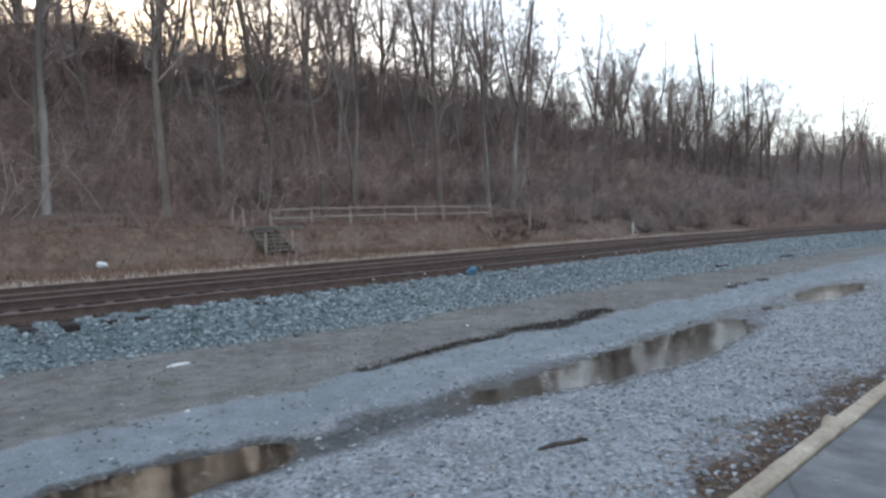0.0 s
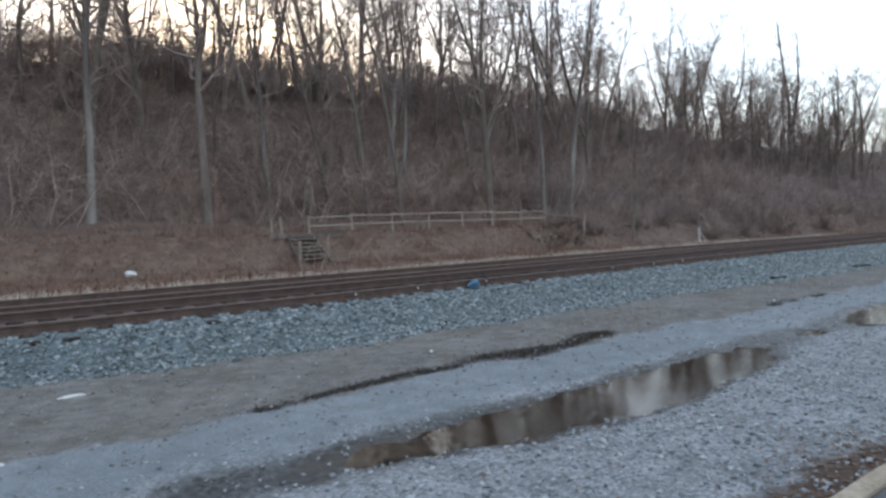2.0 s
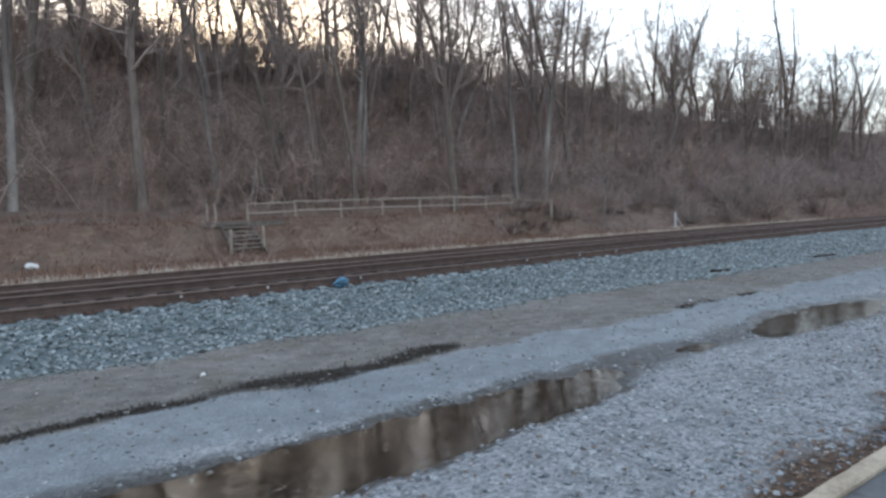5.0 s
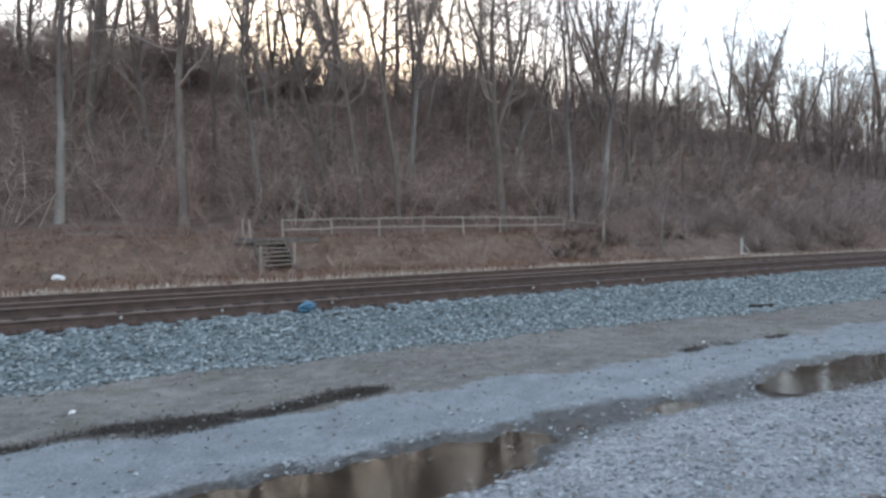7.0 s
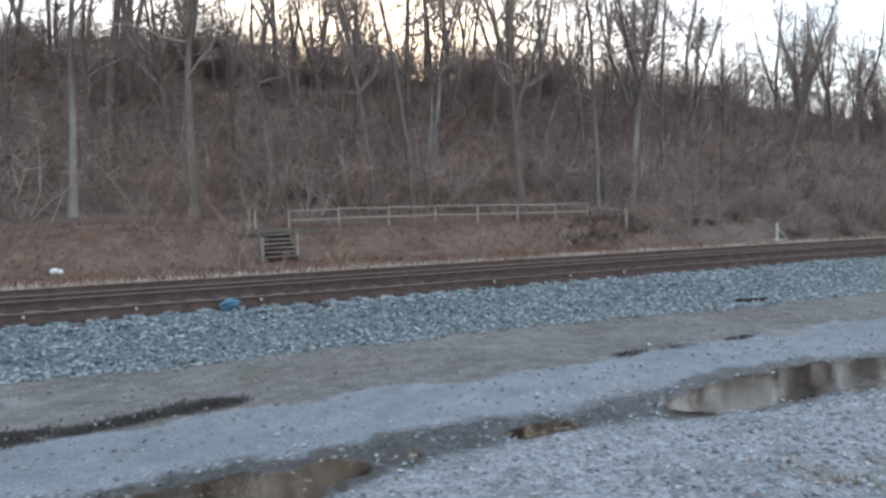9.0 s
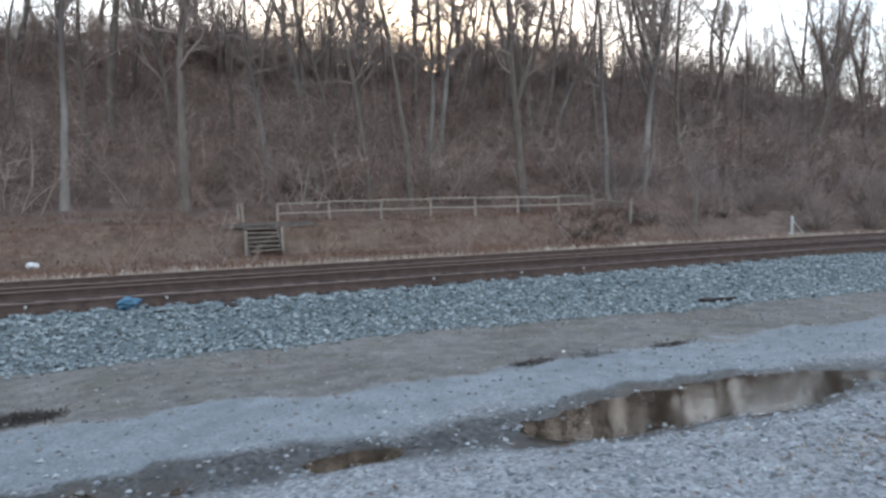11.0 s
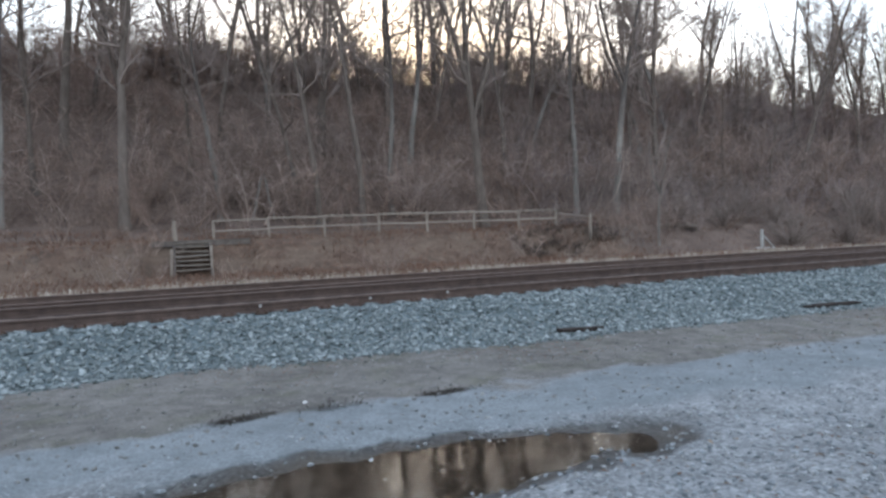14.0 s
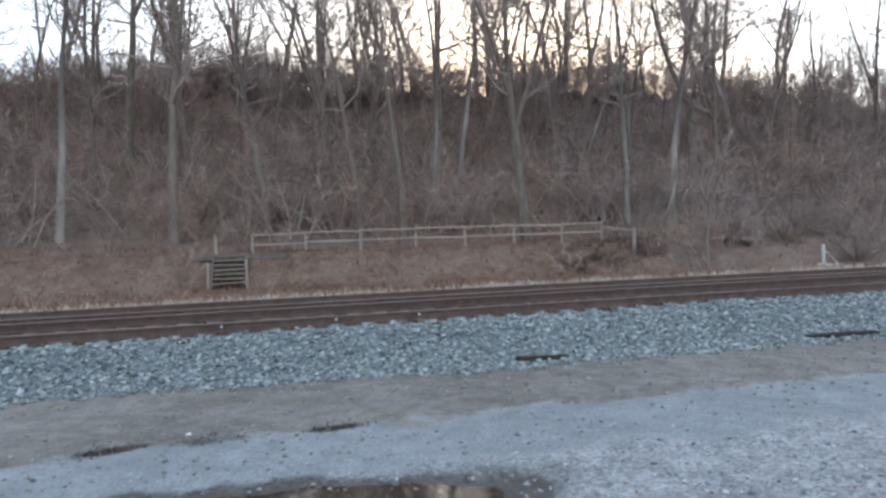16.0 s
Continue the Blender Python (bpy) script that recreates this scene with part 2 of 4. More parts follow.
def ground_material():
    """Gravel, packed road, dirt, ballast, brown turf, leaf litter and mud, by the weights laid on the sheet."""
    k = Nodes("ground_surface", 0.95, spec=0.2)
    fine, mid, big = k.noise(0.025, 5, 0.7), k.noise(0.22, 5, 0.65), k.noise(1.7, 5, 0.6)
    speck = k.cells(0.035)
    grain = k.ramp(fine, (0.28, 0.42), (0.72, 1.0))

    def weight(name):
        w = k.math("ADD", k.attr(name), k.math("MULTIPLY", k.math("SUBTRACT", mid, 0.5), 0.9))
        return k.ramp(w, (0.25, 0.0), (0.75, 1.0))

    dirt = k.mix(0.45, k.ramp(big, (0.3, (0.15, 0.135, 0.12)), (0.7, (0.33, 0.305, 0.275))), k.ramp(mid, (0.32, (0.12, 0.11, 0.10)), (0.68, (0.38, 0.35, 0.32))))
    dirt = k.mix(k.ramp(k.noise(0.6, 5), (0.5, 0.0), (0.72, 0.5)), dirt, (0.15, 0.15, 0.09))
    road = k.ramp(big, (0.3, (0.268, 0.29, 0.30)), (0.7, (0.342, 0.366, 0.376)))
    gravel = k.mix(0.6, k.ramp(mid, (0.3, (0.27, 0.277, 0.282)), (0.7, (0.50, 0.51, 0.516))), k.ramp(speck, (0.1, (0.16, 0.165, 0.169)), (0.9, (0.58, 0.588, 0.592))))
    gravel = k.mix(k.ramp(k.noise(0.75, 5, 0.7), (0.48, 0.0), (0.68, 0.45)), gravel, (0.17, 0.162, 0.152))
    ballast = k.mix(0.5, k.ramp(mid, (0.3, (0.13, 0.16, 0.165)), (0.7, (0.22, 0.26, 0.265))), k.ramp(speck, (0.1, (0.08, 0.10, 0.105)), (0.9, (0.34, 0.39, 0.39))))
    bed = k.ramp(mid, (0.3, (0.115, 0.08, 0.064)), (0.7, (0.25, 0.186, 0.15)))
    turf = k.ramp(k.noise(0.8, 6, 0.7), (0.3, (0.135, 0.084, 0.06)), (0.5, (0.20, 0.13, 0.094)), (0.72, (0.28, 0.195, 0.138)))
    turf = k.mix(k.ramp(k.noise(2.6, 5, 0.65), (0.48, 0.0), (0.62, 0.7)), turf, (0.25, 0.18, 0.132))
    turf = k.mix(k.ramp(k.noise(1.5, 5, 0.7), (0.55, 0.0), (0.7, 0.6)), turf, (0.085, 0.068, 0.055))
    pale = k.ramp(k.noise(0.5, 5, 0.7), (0.3, (0.36, 0.29, 0.23)), (0.7, (0.58, 0.50, 0.42)))
    floor = k.ramp(k.noise(1.1, 6, 0.7), (0.3, (0.145, 0.098, 0.076)), (0.7, (0.29, 0.208, 0.165)))
    leaf = k.ramp(k.noise(0.07, 4, 0.7), (0.3, (0.075, 0.05, 0.036)), (0.7, (0.20, 0.14, 0.10)))
    mud = k.ramp(mid, (0.3, (0.055, 0.046, 0.036)), (0.7, (0.125, 0.103, 0.08)))
    c = dirt
    wm = weight("mud")
    for name, col in (("gravel", gravel), ("road", road), ("leaf", leaf), ("ballast", ballast), ("bed", bed), ("turf", turf), ("floor", floor), ("pale", pale)):
        c = k.mix(weight(name), c, col)
    ww = weight("wet")
    c = k.mix(ww, c, k.ramp(speck, (0.1, (0.035, 0.036, 0.036)), (0.9, (0.17, 0.168, 0.163))))
    c = k.mix(wm, c, mud)
    c = k.mix(weight("weed"), c, k.ramp(fine, (0.3, (0.024, 0.02, 0.017)), (0.7, (0.07, 0.058, 0.048))))
    c = k.mix(0.9, c, grain, "MULTIPLY")
    c = k.mix(0.7, c, k.ramp(k.noise(0.4, 6, 0.75), (0.3, 0.55), (0.65, 1.0)), "MULTIPLY")
    k.bump(k.mix(0.5, fine, mid), 0.03)
    return k.done(c, k.math("SUBTRACT", 0.95, k.math("MULTIPLY", k.math("MAXIMUM", wm, ww), 0.6)))


GROUND = ground_material()


# ---------------------------------------------------------------- mesh helpers
def mesh_of(name, verts, faces, mat, smooth=False):
    """A mesh from numpy arrays; all faces have the same number of corners."""
    verts, faces = np.asarray(verts, np.float32), np.asarray(faces, np.int32)
    me = bpy.data.meshes.new(name)
    me.vertices.add(len(verts))
    me.vertices.foreach_set("co", verts.ravel())
    n, c = faces.shape
    me.loops.add(n * c)
    me.loops.foreach_set("vertex_index", faces.ravel())
    me.polygons.add(n)
    me.polygons.foreach_set("loop_start", np.arange(0, n * c, c, dtype=np.int32))
    me.polygons.foreach_set("loop_total", np.full(n, c, np.int32))
    me.update(calc_edges=True)
    if smooth:
        me.shade_smooth()
    else:
        me.shade_flat()
    me.materials.append(mat)
    return me


def part(name, bm, mat, parent=None, label=""):
    me = bpy.data.meshes.new(name)
    bm.to_mesh(me)
    bm.free()
    me.materials.append(mat)
    ob = new(name, me)
    ob.parent = parent
    return tagged(ob, label)


def box(bm, size, at=(0, 0, 0), turn=None, bevel=0.0, wobble=0.0, rng=random):
    """A box with bevelled, slightly uneven edges, added to bm."""
    m = Matrix.Translation(at) @ (turn or Matrix()) @ Matrix.Diagonal((*size, 1))
    made = bmesh.ops.create_cube(bm, size=1.0, matrix=m)["verts"]
    if wobble:
        for v in made:
            v.co += Vector([rng.uniform(-wobble, wobble) for _ in range(3)])
    if bevel:
        edges = list({e for v in made for e in v.link_edges})
        bmesh.ops.bevel(bm, geom=edges, offset=bevel, segments=1, affect="EDGES")
    return bm


def boxed(*a, **k):
    return box(bmesh.new(), *a, **k)


class Tubes:
    """Collects tapered tubes into arrays of quads."""

    def __init__(self):
        self.v, self.f, self.count = [], [], 0

    def add(self, pts, radii, sides):
        pts = np.asarray(pts, float)
        way = np.gradient(pts, axis=0)
        way /= np.linalg.norm(way, axis=1)[:, None] + 1e-9
        side = np.cross(way, (0.31, 0.87, 0.38))
        side /= np.linalg.norm(side, axis=1)[:, None] + 1e-9
        up = np.cross(way, side)
        ang = np.arange(sides) * 2 * math.pi / sides
        ring = np.cos(ang)[None, :, None] * side[:, None, :] + np.sin(ang)[None, :, None] * up[:, None, :]
        ring = pts[:, None, :] + ring * np.asarray(radii, float)[:, None, None]
        n = len(pts)
        self.v.append(ring.reshape(-1, 3))
        i = np.arange(n - 1)[:, None] * sides
        j, j2 = np.arange(sides)[None, :], (np.arange(sides) + 1)[None, :] % sides
        q = np.stack([i + j, i + j2, i + sides + j2, i + sides + j], -1).reshape(-1, 4)
        self.f.append(q + self.count)
        self.count += n * sides

        self.f[-1] = np.concatenate([self.f[-1][:, [0, 1, 2]], self.f[-1][:, [0, 2, 3]]])

    def spike(self, a, b, radius):
        """A three-sided twig that ends in a point."""
        a, b = np.asarray(a, float), np.asarray(b, float)
        way = b - a
        side = np.cross(way, (0.31, 0.87, 0.38))
        side *= radius / (np.linalg.norm(side) + 1e-9)
        up = np.cross(way, side)
        up *= radius / (np.linalg.norm(up) + 1e-9)
        self.v.append(np.stack([a + side, a - 0.5 * side + 0.87 * up, a - 0.5 * side - 0.87 * up, b]))
        self.f.append(np.array([(0, 1, 3), (1, 2, 3), (2, 0, 3)]) + self.count)
        self.count += 4

    def arrays(self):
        return np.concatenate(self.v), np.concatenate(self.f)

    def mesh(self, name, mat):
        return mesh_of(name, *self.arrays(), mat, smooth=True)


# ---------------------------------------------------------------- the lie of the land
def smooth(a, b, v):
    t = np.clip((v - a) / (b - a), 0, 1)
    return t * t * (3 - 2 * t)


def bend(x):
    """How far the railway and the hill swing towards the lot, along x."""
    x = np.asarray(x, float)
    d = np.clip(x - 24, 0, 36)
    return -0.0028 * d * d - 0.2 * np.clip(x - 60, 0, 400)


def waves(x, y, size, seed):
    """Smooth unevenness between about -1 and 1."""
    r = np.random.RandomState(seed)
    out = 0
    for _ in range(7):
        a, p, s = r.uniform(0, 6.28), r.uniform(0, 6.28), size * r.uniform(0.6, 1.7)
        out = out + np.sin((x * np.cos(a) + y * np.sin(a)) * 6.28 / s + p)
    return out / 4.0


# puddles along the rut: centre x, y, half length, half width, turn in degrees, how far the ends bow away
PUDDLES = [(2.1, 5.4, 1.15, 0.38, -7, 0.0), (9.25, 4.74, 3.45, 0.55, 1.0, 0.36), (14.3, 5.12, 0.36, 0.19, 2, 0.0), (18.0, 5.06, 1.95, 0.58, -1, -0.06)]
WATER_LEVEL = -0.125


def rut(x, y):
    out = 0
    for cx, cy, a, b, turn, bow in PUDDLES:
        c, s = math.cos(radians(turn)), math.sin(radians(turn))
        u, v = (x - cx) * c + (y - cy) * s, -(x - cx) * s + (y - cy) * c
        v = v - bow * np.clip((u / a) ** 2, 0, 1.5)
        d = np.sqrt((u / a) ** 2 + (v / b) ** 2) + 0.16 * waves(x, y, 1.3, 5) + 0.13 * waves(x, y, 0.5, 9)
        out = np.maximum(out, 1 - smooth(0.55, 1.5, d))
    return out


def weed(x, y):
    """Where dark moss and weeds grow along the road's far edge."""
    def run(a, b):
        return smooth(a - 0.25, a + 0.25, x) * (1 - smooth(b - 0.25, b + 0.25, x))

    long = run(5.3, 12.0) * 1.25 + 1.15 * (run(16.75, 17.35) + run(17.65, 18.3) + run(18.9, 19.4))
    patch = np.clip(0.92 + 0.6 * waves(x, y, 0.9, 18) + 0.35 * waves(x, y, 0.3, 29) - 0.25 * (1 - smooth(7.2, 8.0, x)), 0.5 * smooth(7.6, 8.4, x), 1.2)
    mid = 7.1 + 0.2 * smooth(5.5, 8, x) - 0.12 * smooth(8.5, 9.8, x) + 0.3 * smooth(10.3, 11.6, x) - 0.4 * smooth(13, 16, x) + 0.05 * waves(x, y, 1.6, 19)
    half = 0.16 + 0.2 * np.exp(-((x - 9.4) / 0.8) ** 2) + 0.12 * np.exp(-((x - 11.5) / 0.5) ** 2) - 0.03 * smooth(13, 16, x)
    return np.clip(long * patch, 0, 1.15) * np.exp(-((y - mid) / half) ** 2)


def drift(x, y):
    """Where dead leaves and grass have drifted on the verge."""
    return (np.exp(-((x - 18.3) / 1.0) ** 2 - ((y - 3.32) / 0.3) ** 2) + 0.8 * np.exp(-((x - 15.4) / 0.6) ** 2 - ((y - 3.0) / 0.26) ** 2)) * np.clip(0.6 + waves(x, y, 0.7, 33), 0, 1)


def foot(x):
    """Where the ballast slope begins."""
    return 10.75 - 0.9 * smooth(1.5, 9, x) - 0.6 * smooth(16, 24, x) + 0.12 * waves(x, x * 0, 2.5, 8)


def height(x, y):
    x, y = np.asarray(x, float), np.asarray(y, float)
    e = y - bend(x)
    z = -0.055 + 0.018 * waves(x, y, 2.6, 1) + 0.007 * waves(x, y, 0.5, 2)
    z = z - 0.04 * np.exp(-((y - 5.0) / 0.75) ** 2) - 0.085 * rut(x, y) + 0.03 * np.exp(-((y - 3.0) / 0.8) ** 2)
    f = foot(x)
    z = z + smooth(0, 1, (e - f) / (11.74 - f)) * 0.475
    z = z - smooth(13.8, 15.2, e) * 0.07
    z = z - smooth(18.4, 24.0, e) * 0.12 + 0.05 * waves(x, y, 3.0, 3) * smooth(19, 22, e)
    cut = smooth(14.9, 15.4, x) * (1 - smooth(19.2, 19.8, x)) * 1.3
    start = 27.2 - 3.2 * smooth(32, 36, x) + cut
    z = z + smooth(start, 30.2 - 0.5 * smooth(32, 36, x) + cut * 0.15, e) * 1.38
    z = z + smooth(30, 37, e) * 0.95
    z = z + np.clip(e - 37, 0, 21) * 0.605 * (1 - 0.34 * smooth(46, 110, x)) * (1 + 0.02 * waves(x, y, 40, 4)) + smooth(20, 60, e) * 0.35 * waves(x, y, 7, 6)
    return z - np.clip(e - 62, 0, 300) * 0.04


def spaced(*runs):
    """Grid lines: runs of (from, to, step)."""
    out = [np.arange(a, b, s) for a, b, s in runs] + [np.array([runs[-1][1]])]
    return np.concatenate(out)


gx = spaced((-2500, -300, 400), (-300, -40, 20), (-40, -6, 1.0), (-6, 34, 0.17), (34, 60, 0.5), (60, 300, 4), (300, 2500, 300))
gy = spaced((-2500, -100, 400), (-100, 0, 10), (0, 1.8, 0.3), (1.8, 12.1, 0.08), (12.1, 21, 0.4), (21, 40, 0.5), (40, 90, 2), (90, 400, 30), (400, 2500, 300))
X, Y = np.meshgrid(gx, gy)
Z = height(X, Y)
Z = np.where(Y < 1.85, -0.12, Z)
nx, ny = len(gx), len(gy)
idx = np.arange(nx * ny).reshape(ny, nx)
quads = np.stack([idx[:-1, :-1], idx[:-1, 1:], idx[1:, 1:], idx[1:, :-1]], -1).reshape(-1, 4)
ground_mesh = mesh_of("ground", np.stack([X, Y, Z], -1).reshape(-1, 3), quads, GROUND, smooth=True)
E = Y - bend(X)
edge = Y + 0.22 * waves(X, Y, 1.6, 11) + 0.08 * waves(X, Y, 0.45, 12)
weights = {
    "leaf": np.maximum(1 - smooth(2.0, 2.55, edge), 0.8 * drift(X, Y)),
    "gravel": 1 - smooth(6.6, 7.4, edge),
    "road": smooth(5.1, 6.1, edge) * (1 - smooth(6.75, 7.25, edge)),
    "ballast": smooth(-0.25, 0.15, E - foot(X)) * (1 - smooth(12.1, 12.6, E)),
    "bed": smooth(12.1, 12.6, E) * (1 - smooth(18.2, 18.9, E)),
    "pale": smooth(18.5, 19.1, E + 0.2 * waves(X, Y, 1.4, 13)) * (1 - smooth(20.2, 21.2, E + 0.4 * waves(X, Y, 2.4, 16))),
    "turf": smooth(18.6, 19.2, E + 0.3 * waves(X, Y, 1.2, 13)) * (1 - smooth(31, 34, E)) * (1 - 0.75 * smooth(33, 39, X)),
    "floor": np.maximum(smooth(31, 34, E), smooth(33, 39, X) * smooth(19.5, 22, E) * 0.9),
    "mud": np.maximum(rut(X, Y), 0.0) ** 0.75 * 0.98,
    "weed": weed(X, Y),
    "wet": np.clip(np.maximum(smooth(0.02, 0.3, rut(X, Y)), np.exp(-((Y - 5.15 - 0.1 * waves(X, Y, 3, 31)) / 0.42) ** 2) * smooth(-2, 1, X) * (1 - smooth(20, 22, X)) * (0.98 + 0.35 * waves(X, Y, 1.2, 32))), 0, 1),
}
for key, w in weights.items():
    at = ground_mesh.attributes.new(key, "FLOAT", "POINT")
    at.data.foreach_set("value", w.astype(np.float32).ravel())
ground = tagged(new("ground", ground_mesh), "gravel, dirt and brown turf ground rising to a wooded hill", "ground", kind="structure")


def lift(x, y):
    return float(height(x, y))


# ---------------------------------------------------------------- lot and kerb
lot = part("pavement", boxed((400, 60, 0.14), (20, 1.75 - 30, -0.055)), ASPHALT)
tagged(lot, "dark damp asphalt lot beside the kerb", "pavement", kind="structure")

kerb = tagged(new("kerb"), "worn yellowish concrete kerb along the asphalt", "kerb", kind="structure")
rng = random.Random(4)
x = -14.68
while x < 60:
    n = 3.02
    bm = bmesh.new()
    box(bm, (n - 0.02, 0.14, 0.2), (0, 0, 0), None, 0.018, 0.008, rng)
    bmesh.ops.subdivide_edges(bm, edges=[e for e in bm.edges if e.calc_length() > 1.5], cuts=9)
    for v in bm.verts:
        v.co += Vector((0, rng.uniform(-0.006, 0.006), rng.uniform(-0.006, 0.004)))
    stone_ob = part("kerbstone", bm, KERB, kerb)
    stone_ob.matrix_basis = pose(x + n / 2, 1.835, -0.045, rng.uniform(-1.5, 1.5), 0, rng.uniform(-0.25, 0.25))
    x += n

bm = bmesh.new()
box(bm, (0.42, 0.17, 0.13), (0, 0, 0), None, 0.025, 0.02, rng)
piece = part("broken_piece", bm, KERB, kerb, "pale broken lump of kerb at a joint")
piece.matrix_basis = pose(6.47, 1.865, 0.0, 3, -4, 9)


# ---------------------------------------------------------------- railway
def along(x, off):
    """A place and heading on the railway, off metres out from the near track's first rail line at y = 0."""
    s = (bend(x + 0.5) - bend(x - 0.5))
    n = math.hypot(1, s)
    return x - off * s / n, float(bend(x)) + off / n, math.atan(s)


def rail_mesh(name, off, z, lo, hi):
    """The flat-bottomed rail, swept along the line; the head's top is a strip of its own material."""
    prof = [(-0.07, 0), (0.07, 0), (0.07, 0.012), (0.012, 0.035), (0.012, 0.125), (0.036, 0.135), (0.036, 0.165), (0.028, 0.172), (-0.028, 0.172), (-0.036, 0.165), (-0.036, 0.135), (-0.012, 0.125), (-0.012, 0.035), (-0.07, 0.012)]
    xs = spaced((lo, 0, 4), (0, 70, 1.0), (70, hi, 3))
    v, n = [], len(prof)
    for x in xs:
        for py, pz in prof:
            a, b, _ = along(x, off + py)
            v.append((a, b, z + pz))
    i = np.arange(len(xs) - 1)[:, None] * n
    j, j2 = np.arange(n)[None, :], (np.arange(n) + 1)[None, :] % n
    me = mesh_of(name, v, np.stack([i + j, i + n + j, i + n + j2, i + j2], -1).reshape(-1, 4), RAIL_SIDE)
    me.materials.append(RAIL_HEAD)
    slot = np.zeros(len(me.polygons), np.int32)
    slot.reshape(-1, n)[:, [6, 7, 8]] = 1
    me.polygons.foreach_set("material_index", slot)
    return me


def track(centre, z, tilt, lo, hi, ties, label):
    """One track: two rails on timber ties with steel plates. tilt: how much higher the far rail lies."""
    t = tagged(new("railroad_track"), label, "railroad track", "tracks of the railway")
    for s in (-1, 1):
        ob = new("rail", rail_mesh("rail", centre + s * 0.7525, z + s * tilt / 2, lo, hi))
        ob.parent = t
        tagged(ob, "rusty steel rail with a worn bright head")
    rng = random.Random(7)
    shapes = []
    for _ in range(5):
        bm = boxed((0.225, 2.6, 0.17), (0, 0, -0.085), None, 0.015, 0.012, rng)
        me = bpy.data.meshes.new("tie")
        bm.to_mesh(me)
        bm.free()
        me.materials.append(TIE)
        shapes.append(me)
    bm = bmesh.new()
    box(bm, (0.2, 0.36, 0.025), (0, 0, 0.0125), None, 0.004)
    for sx, sy in ((-0.06, -0.1), (0.06, 0.1), (0.06, -0.1), (-0.06, 0.1)):
        box(bm, (0.022, 0.03, 0.05), (sx, sy, 0.04))
    plate = bpy.data.meshes.new("tie_plate")
    bm.to_mesh(plate)
    bm.free()
    plate.materials.append(PLATE)
    x, n = ties
    for i in range(n):
        a, b, turn = along(x + rng.uniform(-0.03, 0.03), centre + rng.uniform(-0.05, 0.05))
        ob = new("tie", shapes[i % 5])
        ob.parent = t
        ob.matrix_basis = pose(a, b, z - 0.02 + rng.uniform(-0.012, 0.005), math.degrees(math.atan(tilt / 1.5)), rng.uniform(-1.5, 1.5), math.degrees(turn) + rng.uniform(-1.5, 1.5))
        if centre < 14 and i < 110:
            a, b, turn = along(x, centre - 0.7525)
            ob = new("tie_plate", plate)
            ob.parent = t
            ob.matrix_basis = pose(a, b, z - tilt / 2 - 0.024, 0, 0, math.degrees(turn))
        x += 0.54
    return t


near_track = track(12.72, 0.465, 0.055, -60, 200, (-6.0, 180), "rusty railroad track on dark timber ties in blue-grey ballast")
far_track = track(16.75, 0.385, 0.03, -60, 200, (-3.0, 120), "rusty second railroad track beyond the first, on brown ballast")


# ---------------------------------------------------------------- loose stones, leaves and grass
def scatter(name, places, sizes, mat, flat=0.6, seed=1):
    """Many small angular stones in one mesh."""
    r = np.random.RandomState(seed)
    base = np.array([(1, 0, 0), (0, 1, 0), (-1, 0, 0), (0, -1, 0), (0, 0, 1), (0, 0, -1)], float)
    tri = np.array([(0, 1, 4), (1, 2, 4), (2, 3, 4), (3, 0, 4), (1, 0, 5), (2, 1, 5), (3, 2, 5), (0, 3, 5)])
    n = len(places)
    v = base[None] * r.uniform(0.6, 1.35, (n, 6, 1)) + r.uniform(-0.25, 0.25, (n, 6, 3))
    q = r.normal(size=(n, 4))
    q /= np.linalg.norm(q, axis=1)[:, None]
    w, a, b, c = q.T
    rot = np.stack([1 - 2 * (b * b + c * c), 2 * (a * b - c * w), 2 * (a * c + b * w), 2 * (a * b + c * w), 1 - 2 * (a * a + c * c), 2 * (b * c - a * w), 2 * (a * c - b * w), 2 * (b * c + a * w), 1 - 2 * (a * a + b * b)], -1).reshape(n, 3, 3)
    v = np.einsum("nij,nkj->nki", rot, v) * sizes[:, None, None]
    v[:, :, 2] *= flat
    v += places[:, None, :]
    f = tri[None] + (np.arange(n) * 6)[:, None, None]
    return new(name, mesh_of(name, v.reshape(-1, 3), f.reshape(-1, 3), mat))


def spots(n, lo, hi, y0, y1, seed, keep=None):
    r = np.random.RandomState(seed)
    x, y = r.uniform(lo, hi, n), r.uniform(y0, y1, n)
    if keep is not None:
        ok = r.uniform(size=n) < keep(x, y)
        x, y = x[ok], y[ok]
    return x, y, r


# ballast shoulder of the near track
x, y, r = spots(36000, -1, 46, 8.9, 11.9, 21, lambda x, y: smooth(-0.35, 0.25, y - foot(x)) * (1 - smooth(28, 46, x) * 0.6) * ((y < 11.5) | (np.abs((x + 6.27) % 0.54 - 0.27) > 0.14)))
y = y + bend(x)
size = r.uniform(0.022, 0.054, len(x))
tagged(scatter("ballast_stones", np.stack([x, y, height(x, y) + size * 0.3], -1), size, STONE_BALLAST, 0.75, 31), "blue-grey crushed stone ballast on the track shoulder", "ballast", kind="stuff")

